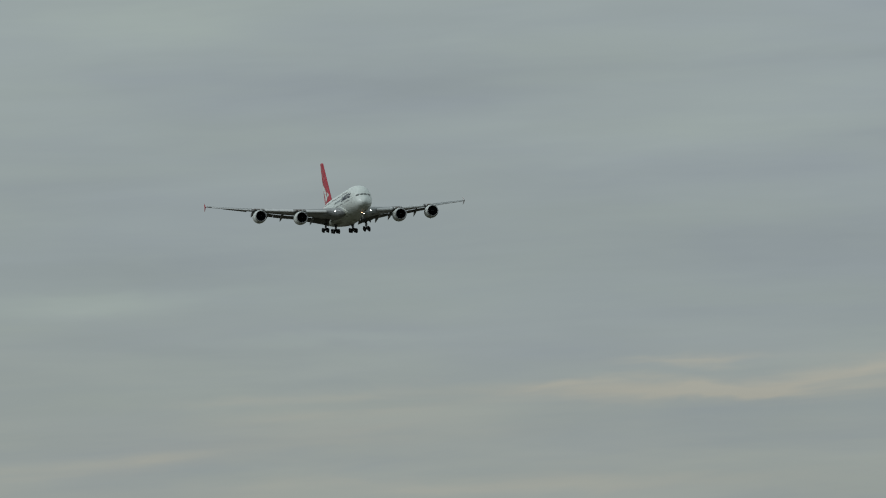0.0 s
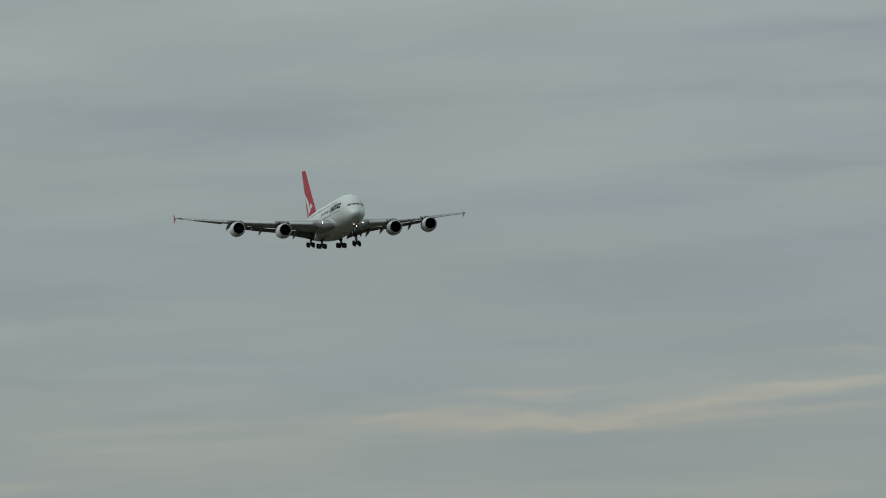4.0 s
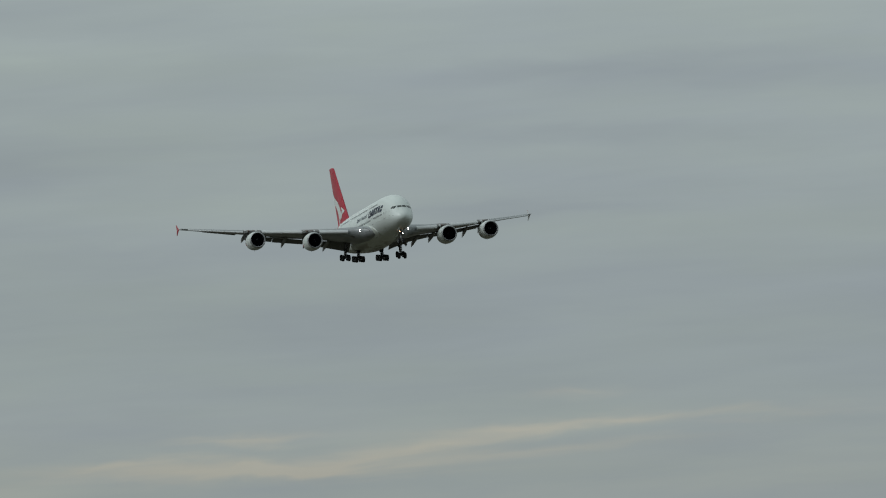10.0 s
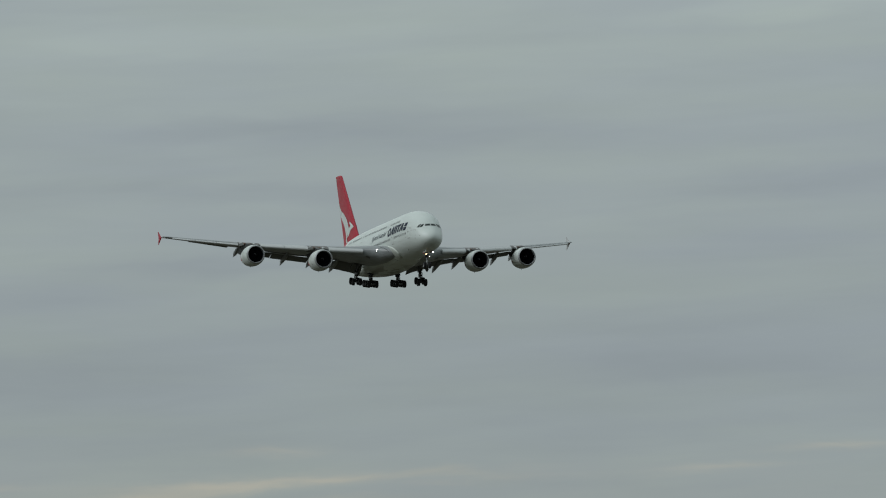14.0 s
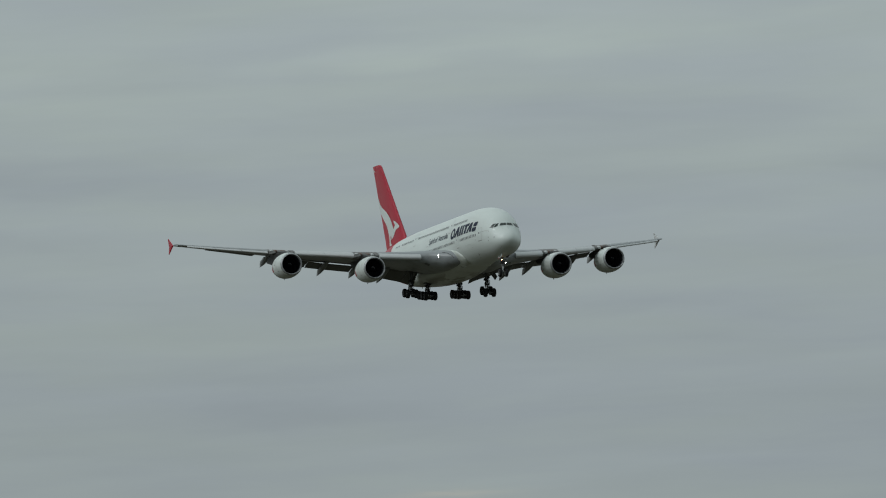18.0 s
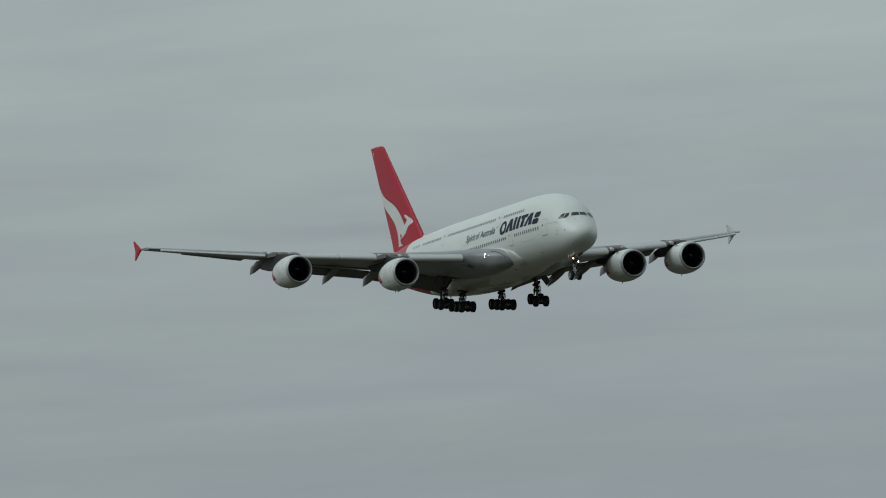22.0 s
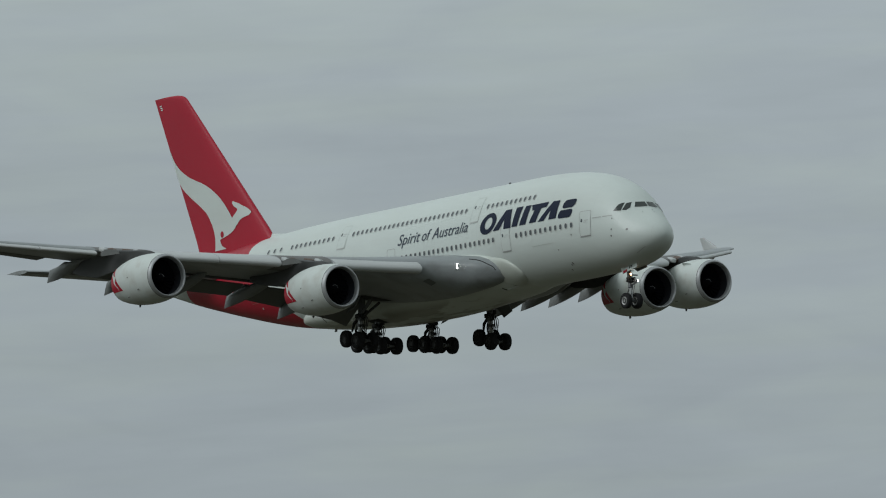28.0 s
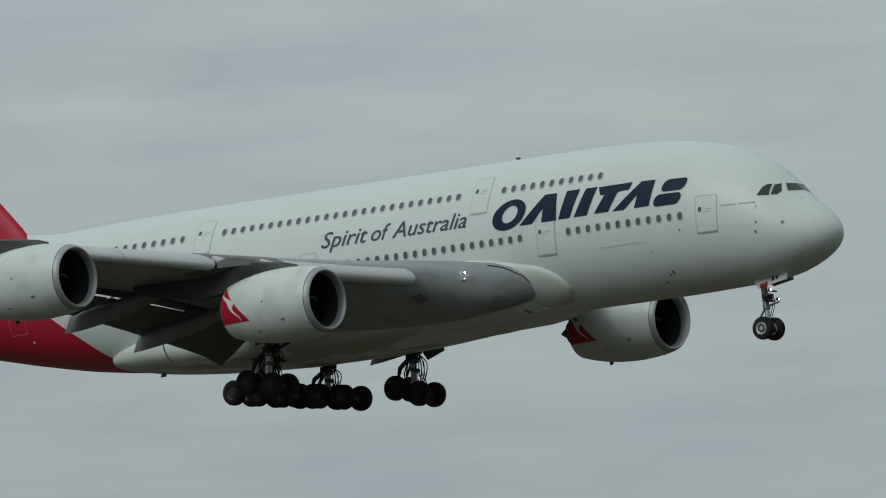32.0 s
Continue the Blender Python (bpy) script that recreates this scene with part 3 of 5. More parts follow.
def build_engine(x, y, z, wing_y):
    """A nacelle with its lip, fan and exhaust; x, y, z: the middle of the intake."""
    n = 48

    def ring(dx, r, sag=0.0):
        return [Vector((x + dx, y + r * math.cos(2 * math.pi * i / n), z + sag + r * math.sin(2 * math.pi * i / n))) for i in range(n)]

    outer = [(-0.26, 1.73), (-0.42, 1.78), (-0.8, 1.86), (-1.4, 1.93), (-2.2, 1.98), (-3.0, 1.98), (-3.8, 1.93), (-4.6, 1.83), (-5.4, 1.67), (-6.1, 1.48), (-6.12, 1.46), (-5.6, 1.5)]
    cowl = part("engine_cowl", loft([ring(a, r) for a, r in outer], cap=False), COWL, airliner, "white engine cowl, scuffed")
    lip = [(-0.27, 1.736), (-0.1, 1.675), (-0.02, 1.61), (0.0, 1.57), (-0.03, 1.52), (-0.12, 1.485), (-0.28, 1.46), (-0.45, 1.45)]
    part("intake_lip", loft([ring(a, r) for a, r in lip], cap=False), LIP, cowl, "polished bare metal intake lip")
    part("intake_duct", loft([ring(a, r) for a, r in [(-0.45, 1.45), (-0.8, 1.445), (-1.15, 1.46), (-1.65, 1.475)]], cap=False), INNER, cowl, "intake lining, near black for the shade inside")
    first = None
    for k in range(24):
        turn = Matrix.Translation((x - 1.4, y, z)) @ Matrix.Rotation(2 * math.pi * k / 24, 4, "X")
        if first:
            share("fan_blade", first, cowl, turn)
            continue
        bm = bmesh.new()
        rows = []
        for r, wd in ((0.42, 0.15), (0.75, 0.2), (1.1, 0.26), (1.44, 0.3)):
            ang = 0.22 * (r - 0.42) ** 1.3
            rows.append([bm.verts.new((-q * 0.13 * (1.3 - 0.4 * r), r * math.cos(ang + q * wd / (2 * r)), r * math.sin(ang + q * wd / (2 * r)))) for q in (-1, 0, 1)])
        for a, c in zip(rows, rows[1:]):
            for q in range(2):
                bm.faces.new((a[q], a[q + 1], c[q + 1], c[q]))
        first = part("fan_blade", bm, FAN, cowl, "fan blade, near black for the intake's shade")
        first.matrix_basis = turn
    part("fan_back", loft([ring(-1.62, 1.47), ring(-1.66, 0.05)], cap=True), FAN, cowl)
    part("spinner", loft([ring(a, r) for a, r in [(-0.77, 0.02), (-0.81, 0.08), (-0.95, 0.2), (-1.17, 0.33), (-1.45, 0.44)]]), FAN, cowl, "spinner, near black for the intake's shade, with a comma")
    bm = bmesh.new()
    curve = []
    for k in range(9):
        ang = math.pi * 0.8 * k / 8
        curve.append((0.14 + 0.13 * k / 8, ang))
    rows = []
    for r, ang in curve:
        dx = -0.81 - 1.35 * (r - 0.08) + 0.02
        rows.append([bm.verts.new((x + dx + 0.02, y + (r + o) * math.cos(ang), z + (r + o) * math.sin(ang))) for o in (-0.016, 0.016)])
    for a, b in zip(rows, rows[1:]):
        bm.faces.new((a[0], a[1], b[1], b[0]))
    # the white comma is greyed to suit the intake's shade
    part("spinner_mark", bm, CANOE, cowl, "comma mark, greyed for the intake's shade")
    core = [(-5.6, 1.0), (-6.15, 0.94), (-6.5, 0.84), (-6.85, 0.7), (-6.8, 0.64)]
    part("core_cowl", loft([ring(a, r, 0.05) for a, r in core]), HOT, cowl, "heat-tinted core cowl")
    plug = [(-6.5, 0.52), (-6.9, 0.44), (-7.3, 0.26), (-7.65, 0.05)]
    part("exhaust_plug", loft([ring(a, r, 0.05) for a, r in plug]), HOT, cowl, "heat-tinted exhaust plug")
    # the pylon from the cowl's crown to the wing's underside
    le, wz, ch = wing_at(wing_y)
    rings = []
    for xs, top, bot, hw in ((x - 1.9, z + 2.06, z + 1.8, 0.06), (x - 2.6, z + 2.25, z + 1.6, 0.22), (x - 3.8, z + 2.42, z + 1.4, 0.32), (le + 0.35, wz + 0.1, z + 1.2, 0.36), (le - 0.6, wz + 0.25, z + 1.1, 0.38), (le - 3.0, wz + 0.1, z + 0.9, 0.36), (le - 6.0, wz - 0.15, wz - 1.2, 0.24), (le - 7.5, wz - 0.3, wz - 0.7, 0.06)):
        rings.append([Vector((xs, y - hw, bot)), Vector((xs, y - hw, top - 0.1)), Vector((xs, y - hw * 0.4, top)), Vector((xs, y + hw * 0.4, top)), Vector((xs, y + hw, top - 0.1)), Vector((xs, y + hw, bot))])
    part("pylon", loft(rings), PYLON, cowl, "engine pylon, grey darkened for shade")
    for dx, r, wide, paint in ((-0.29, 1.745, 0.018, DARK),):
        part("cowl_joint", loft([ring(dx + wide, r - 0.012), ring(dx + wide, r), ring(dx - wide, r + 0.002), ring(dx - wide, r - 0.012)], cap=False), paint, cowl, "fine joint round the cowl")
    # drain mast below the cowl
    bm = bmesh.new()
    block(bm, (x - 4.3, y, z - 1.93), (0.24, 0.04, 0.2), Matrix.Rotation(radians(-25), 4, "Y"))
    part("drain_mast", bm, DARK, cowl)
    return cowl


wings = {}
for s in (-1, 1):
    wings[s] = build_wing(s)
    build_fence(wings[s], s)
    build_stabiliser(s)
ENGINES = [(-22.15, -15.2, -3.7), (-30.0, -26.3, -2.22), (-21.8, 14.92, -3.27), (-29.95, 26.25, -1.6)]
engines = [build_engine(x, y, z, y) for x, y, z in ENGINES]
fin = build_fin()


def wheel_parts(gear, x, y, z, r, w, rim_paint):
    """A tyre and its rim."""
    prof = [(-w * 0.5, r * 0.56), (-w * 0.5, r * 0.82), (-w * 0.42, r * 0.94), (-w * 0.25, r * 0.99), (0, r), (w * 0.25, r * 0.99), (w * 0.42, r * 0.94), (w * 0.5, r * 0.82), (w * 0.5, r * 0.56)]
    n = 28

    def ring(dy, rr):
        return [Vector((x + rr * math.cos(2 * math.pi * i / n), y + dy, z + rr * math.sin(2 * math.pi * i / n))) for i in range(n)]

    part("tyre", loft([ring(a, b) for a, b in prof], cap=False), RUBBER, gear)
    rim = [(-w * 0.42, r * 0.1), (-w * 0.44, r * 0.3), (-w * 0.36, r * 0.42), (-w * 0.47, r * 0.57), (w * 0.47, r * 0.57), (w * 0.36, r * 0.42), (w * 0.44, r * 0.3), (w * 0.42, r * 0.1)]
    part("rim", loft([ring(a, b) for a, b in rim]), rim_paint, gear)
    for q in (-1, 1):
        part("brake_ring", loft([ring(q * w * 0.45, r * 0.2), ring(q * w * 0.462, r * 0.22), ring(q * w * 0.462, r * 0.34), ring(q * w * 0.42, r * 0.36)], cap=False), DARK, gear)


def rod(rows, n=14):
    """A round bar through rows of (point, radius), one piece."""
    p, q = Vector(rows[0][0]), Vector(rows[-1][0])
    turn = (q - p).to_track_quat("Z", "Y").to_matrix()
    return loft([[Vector(c) + turn @ Vector((r * math.cos(2 * math.pi * i / n), r * math.sin(2 * math.pi * i / n), 0)) for i in range(n)] for c, r in rows])


def hose(points, r, n=8):
    """A bent hose as one piece."""
    pts = [Vector(p) for p in points]
    smooth = []
    for k in range(len(pts) - 1):
        a, b, c, d = pts[max(k - 1, 0)], pts[k], pts[k + 1], pts[min(k + 2, len(pts) - 1)]
        for u in (0, 0.25, 0.5, 0.75):
            smooth.append(0.5 * ((2 * b) + (c - a) * u + (2 * a - 5 * b + 4 * c - d) * u * u + (3 * b - a - 3 * c + d) * u**3))
    smooth.append(pts[-1])
    rings = []
    for k, p in enumerate(smooth):
        way = (smooth[min(k + 1, len(smooth) - 1)] - smooth[max(k - 1, 0)]).to_track_quat("Z", "Y").to_matrix()
        rings.append([p + way @ Vector((r * math.cos(2 * math.pi * i / n), r * math.sin(2 * math.pi * i / n), 0)) for i in range(n)])
    return loft(rings)


def build_main_gear(x, y, z, axles, top, tilt, lean):
    """A bogie gear; x, y, z: the middle of the bogie beam; top: where the leg meets the aircraft."""
    foot, head = Vector((x, y, z)), Vector(top)
    way = head - foot
    gear = part("main_landing_gear", rod([(foot, 0.19), (foot + way * 0.06, 0.24), (foot + way * 0.1, 0.17), (foot + way * 0.4, 0.17), (foot + way * 0.41, 0.3), (foot + way * 0.47, 0.3), (foot + way * 0.49, 0.26), (head, 0.28)]), STEEL, airliner, "extended main landing gear with %d wheels" % (2 * axles))
    t = radians(tilt)
    reach = 0.85 * (axles - 1)
    fwd = Vector((math.cos(t), 0, -math.sin(t)))
    part("bogie_beam", rod([(foot - fwd * (reach + 0.25), 0.1), (foot - fwd * reach, 0.17), (foot - fwd * 0.3, 0.2), (foot + fwd * 0.3, 0.2), (foot + fwd * reach, 0.17), (foot + fwd * (reach + 0.25), 0.1)]), STEEL, gear)
    for k in range(axles):
        c = foot + fwd * (k - (axles - 1) / 2) * 1.7
        part("axle", rod([(c - Vector((0, 0.75, 0)), 0.11), (c + Vector((0, 0.75, 0)), 0.11)]), STEEL, gear)
    knee = foot + Vector((-0.55, 0, 0.8))
    part("torque_link", rod([(foot + Vector((-0.2, 0, 0.25)), 0.09), (knee, 0.06)]), STEEL, gear)
    part("torque_link", rod([(knee, 0.06), (foot + way * 0.5, 0.09)]), STEEL, gear)
    part("drag_brace", rod([(foot + way * 0.52, 0.1), (head + Vector((1.7, lean * 0.2, 0.1)), 0.12)]), STEEL, gear, "slanted drag brace")
    part("side_brace", rod([(foot + way * 0.52, 0.1), (head + Vector((0.1, lean * 1.4, 0.1)), 0.11)]), STEEL, gear, "slanted side brace")
    for k in range(3):
        s = math.copysign(1, lean)
        part("brake_hose", hose([foot + way * 0.55 + Vector((0.22, 0.1 * k - 0.1, 0)), foot + way * 0.4 + Vector((0.5 + 0.12 * k, 0.12 * k, 0)), foot + way * 0.18 + Vector((0.55 + 0.08 * k, 0.1 * k - 0.1, 0)), foot + Vector((0.25, 0.1 * k - 0.1, 0.12))], 0.032), RUBBER, gear)
    for k in range(2):
        part("brake_hose", hose([foot + way * 0.5 + Vector((-0.22, 0.16 * k - 0.08, 0)), foot + way * 0.28 + Vector((-0.6 - 0.15 * k, 0.1, 0)), foot + Vector((-0.5, 0.16 * k - 0.08, 0.15))], 0.04), RUBBER, gear)
    part("piston", rod([(foot + way * 0.1, 0.185), (foot + way * 0.4, 0.185)]), CHROME, gear, "bright sliding piston")
    for q, r in ((-1, 0.5), (1, 0.58)):
        part("valve_block", block(bmesh.new(), foot + way * r + Vector((0.05, 0.33 * q, 0)), (0.5, 0.26, 0.34)), DARK, gear, "dark valve block")
    part("retraction_link", rod([(foot + way * 0.5 + Vector((-0.2, 0, 0)), 0.13), (foot + way * 0.36 + Vector((-0.95, 0, 0)), 0.13), (foot + way * 0.2 + Vector((-1.15, 0, 0)), 0.08)]), DARK, gear, "thick dark link")
    for k in range(4):
        part("brake_hose", hose([foot + way * 0.58 + Vector((0.1, 0.12 * k - 0.2, 0)), foot + way * 0.46 + Vector((0.42, 0.16 * k - 0.24, 0)), foot + way * (0.3 - 0.03 * k) + Vector((0.3 + 0.1 * k, 0.14 * k - 0.2, 0)), foot + way * 0.14 + Vector((0.62, 0.14 * k - 0.2, 0)), foot + Vector((0.75 * (k % 2), 0.2 * k - 0.3, 0.12))], 0.026), RUBBER, gear)
    part("brake_unit", rod([(foot + way * 0.3 + Vector((0.1, -0.3, 0)), 0.12), (foot + way * 0.3 + Vector((0.1, 0.3, 0)), 0.12)]), STEEL, gear)
    for k in range(axles):
        c = foot + fwd * (k - (axles - 1) / 2) * 1.7
        for q in (-1, 1):
            wheel_parts(gear, c.x, c.y + q * (0.68 if axles == 2 else 0.76), c.z, 0.7, 0.52, RIM)
    return gear


def build_nose_gear(x, z):
    gear = part("nose_landing_gear", rod([((x, 0, z), 0.12), ((x - 0.05, 0, z + 1.0), 0.12), ((x - 0.055, 0, z + 1.05), 0.2), ((x - 0.08, 0, z + 1.25), 0.2), ((x - 0.09, 0, z + 1.3), 0.17), ((x - 0.2, 0, -3.7), 0.18)]), STEEL, airliner, "extended nose landing gear with twin wheels")
    part("axle", rod([((x, -0.66, z), 0.09), ((x, 0.66, z), 0.09)]), STEEL, gear)
    part("torque_link", rod([((x - 0.12, 0, z + 0.2), 0.06), ((x - 0.5, 0, z + 0.65), 0.05)]), STEEL, gear)
    part("torque_link", rod([((x - 0.5, 0, z + 0.65), 0.05), ((x - 0.15, 0, z + 1.1), 0.06)]), STEEL, gear)
    part("steering_unit", rod([((x + 0.12, -0.5, z + 1.5), 0.07), ((x + 0.12, -0.2, z + 1.5), 0.1), ((x + 0.12, 0.2, z + 1.5), 0.1), ((x + 0.12, 0.5, z + 1.5), 0.07)]), DARK, gear)
    part("lamp_bracket", rod([((x + 0.3, -0.45, z + 1.98), 0.05), ((x + 0.3, 0.45, z + 1.98), 0.05)]), DARK, gear)
    part("piston", rod([((x, 0, z + 0.2), 0.135), ((x - 0.04, 0, z + 1.0), 0.135)]), CHROME, gear, "bright sliding piston")
    for q in (-1, 1):
        part("valve_block", block(bmesh.new(), (x + 0.05, 0.24 * q, z + 1.72), (0.34, 0.2, 0.24)), DARK, gear, "dark valve block")
    part("tow_fitting", rod([((x + 0.1, 0, z + 1.2), 0.06), ((x + 0.75, 0.0, z + 1.35), 0.05)]), STEEL, gear)
    for k in range(2):
        part("hose", hose([(x + 0.15, 0.15 * k - 0.1, z + 1.9), (x + 0.42, 0.2 * k - 0.1, z + 1.4), (x + 0.25, 0.15 * k - 0.1, z + 0.7), (x + 0.05, 0.15 * k - 0.1, z + 0.3)], 0.02), RUBBER, gear)
    for q in (-1, 1):
        wheel_parts(gear, x, q * 0.5, z, 0.62, 0.42, PALERIM)
    return gear


GEARS = [
    build_main_gear(-33.75, -6.15, -6.57, 2, (-33.4, -5.9, -2.8), 10, 1), build_main_gear(-33.4, 6.4, -6.4, 2, (-33.1, 6.0, -2.6), 16, -1),
    build_main_gear(-36.7, -2.55, -6.64, 3, (-36.4, -2.4, -3.6), 8, 0.5), build_main_gear(-36.75, 2.88, -6.5, 3, (-36.4, 2.6, -3.6), 8, -0.5),
]
nose_gear = build_nose_gear(-4.5, -6.45)

# ---- wing-body fairing and the movable surfaces of the wings ----
FAIRING = [(-15.2, 1.2, 1.0, -3.95), (-15.8, 1.75, 1.0, -4.02), (-16.3, 2.2, 1.0, -4.08), (-17.0, 2.6, 1.0, -4.15), (-17.8, 2.9, 0.9, -4.24), (-18.8, 3.2, 0.6, -4.36), (-21, 3.52, 0.2, -4.52), (-24, 3.75, -0.3, -4.68), (-28, 4.02, -0.6, -4.92), (-32, 4.08, -1.0, -5.02), (-36, 4.1, -1.3, -5.0), (-41, 3.95, -2.0, -4.8), (-43.6, 3.62, -2.2, -4.62), (-45.6, 3.2, -2.5, -4.42), (-47.0, 2.7, -2.8, -4.22), (-47.8, 2.2, -3.0, -4.05)]


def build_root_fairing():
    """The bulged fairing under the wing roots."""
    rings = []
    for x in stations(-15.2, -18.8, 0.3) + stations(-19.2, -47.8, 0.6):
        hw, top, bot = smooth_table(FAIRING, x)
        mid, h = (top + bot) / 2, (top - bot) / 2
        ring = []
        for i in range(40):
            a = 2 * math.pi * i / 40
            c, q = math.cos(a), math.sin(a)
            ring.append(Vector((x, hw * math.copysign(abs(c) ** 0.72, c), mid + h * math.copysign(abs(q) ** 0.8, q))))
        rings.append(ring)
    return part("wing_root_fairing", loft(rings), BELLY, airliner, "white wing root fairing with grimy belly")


fairing = build_root_fairing()

# station, upper and lower edge, and depth of the rounded bulge that ends the fairing in front
BULGE = [(-24.0, -0.9, -4.05, 0.3), (-21.0, -1.1, -4.05, 0.42), (-19.5, -1.35, -4.04, 0.42), (-18.4, -1.58, -4.0, 0.4), (-17.2, -1.82, -3.88, 0.36), (-16.6, -2.06, -3.78, 0.32), (-16.1, -2.37, -3.65, 0.27), (-15.7, -2.78, -3.42, 0.17), (-15.57, -3.04, -3.18, 0.04)]


def build_bulge(side):
    """The blunt front of the root fairing, standing out of the fuselage skin."""
    bm = bmesh.new()
    rows = []
    for x in stations(-15.57, -16.2, 0.08) + stations(-16.4, -24.0, 0.3):
        top, low, deep = smooth_table(BULGE, x)
        row = []
        for k in range(23):
            u = -math.cos(math.pi * k / 22)
            z = (top + low) / 2 + (top - low) / 2 * u
            along = skin(x, z + 0.04, side, 0) - skin(x, z - 0.04, side, 0)
            out = Vector((0, along.z, -along.y)).normalized() * side
            row.append(bm.verts.new(skin(x, z, side, -0.02) + out * deep * math.sqrt(max(1 - u * u, 0)) ** 0.8))
        rows.append(row)
    for a, b in zip(rows, rows[1:]):
        for k in range(22):
            bm.faces.new((a[k], a[k + 1], b[k + 1], b[k]))
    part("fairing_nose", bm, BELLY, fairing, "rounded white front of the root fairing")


for side in (-1, 1):
    build_bulge(side)


def wing_low(y, t):
    """A point of the wing's lower surface at the chord share t, span y signed."""
    le, z, ch = wing_at(y)
    loop = wing_section(y)
    n = len(loop) // 2
    low = loop[n:] + [loop[0]]
    return min(low, key=lambda v: abs((le - v.x) / ch - t))


def build_slat(wing, s, y0, y1):
    """A slat run forward and down from the leading edge."""
    rings = []
    for y in stations(y0, y1, 0.9):
        le, z, ch = wing_at(s * y)
        c = max(0.17 * ch, 1.05)
        outer = [(1.0, 0.15), (0.7, 0.145), (0.4, 0.12), (0.15, 0.08), (0.03, 0.035), (0.0, 0.0), (0.04, -0.05), (0.18, -0.09), (0.4, -0.1)]
        inner = [(0.45, -0.06), (0.3, -0.02), (0.3, 0.05), (0.6, 0.11)]
        ring = []
        for u, v in outer + inner:
            a = radians(18)
            dx, dz = u * c, v * c * (1.8 if y0 < 27 else 1.4)
            ring.append(Vector((le + 0.24 + 0.02 * ch - (dx * math.cos(a) - dz * math.sin(a)) * 1.0, s * y, z - 0.02 * ch - (0.06 if y0 < 27 else 0.15) + dz * math.cos(a) + dx * math.sin(a) * 0.6)))
        rings.append(ring)
    part("slat", loft(rings), PALE, wing, "extended pale grey slat")


def build_flap(wing, s, y0, y1, chord0, chord1, angle0, angle1, ahead, drop, name="flap", label="lowered trailing edge flap, grey darkened for shade"):
    """A flap or aileron panel lowered behind the trailing edge."""
    rings = []
    for k, y in enumerate(stations(y0, y1, 1.2)):
        u = (y - y0) / (y1 - y0)
        le, z, ch = wing_at(s * y)
        te_x, te_z = le - ch, z - ch * math.sin(radians(wing_twist(y)))
        rings.append(section(te_x + ahead, s * y, te_z - drop, chord0 + (chord1 - chord0) * u, 0.11, angle0 + (angle1 - angle0) * u, 0.03, 8))
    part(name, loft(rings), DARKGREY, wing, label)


def build_canoe(wing, x, y, z, length, w):
    """A flap track fairing: a deep narrow keel under the wing that ends in an upright edge with its foot at x, y, z."""
    z0 = wing_low(y, 0.45).z
    rings = []
    for u in stations(0, 1, 0.0625):
        low = z0 - 0.1 + (z - z0 + 0.1) * u - 0.22 * 4 * u * (1 - u)
        top = z0 + 0.25 + (z + 1.0 - z0 - 0.25) * u**1.3
        if u == 0:
            low = top - 0.08
        wide = max(w * min(1.0, (u / 0.3) ** 0.6 if u else 0.05) * (1 - max(u - 0.45, 0) / 0.55) ** 0.75, 0.025)
        mid, h = (low + top) / 2, max((top - low) / 2, 0.04)
        px = x + length * (1 - u) + (0.0 if u < 1 else 0.0)
        ring = []
        for i in range(14):
            a = 2 * math.pi * i / 14
            c, q = math.cos(a), math.sin(a)
            slim = 0.75 if q < 0 else 1.0
            ring.append(Vector((px + 0.25 * u**6 * q, y + wide * slim * math.copysign(abs(c) ** 0.7, c), mid + h * q)))
        rings.append(ring)
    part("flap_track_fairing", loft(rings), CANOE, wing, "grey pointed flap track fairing")


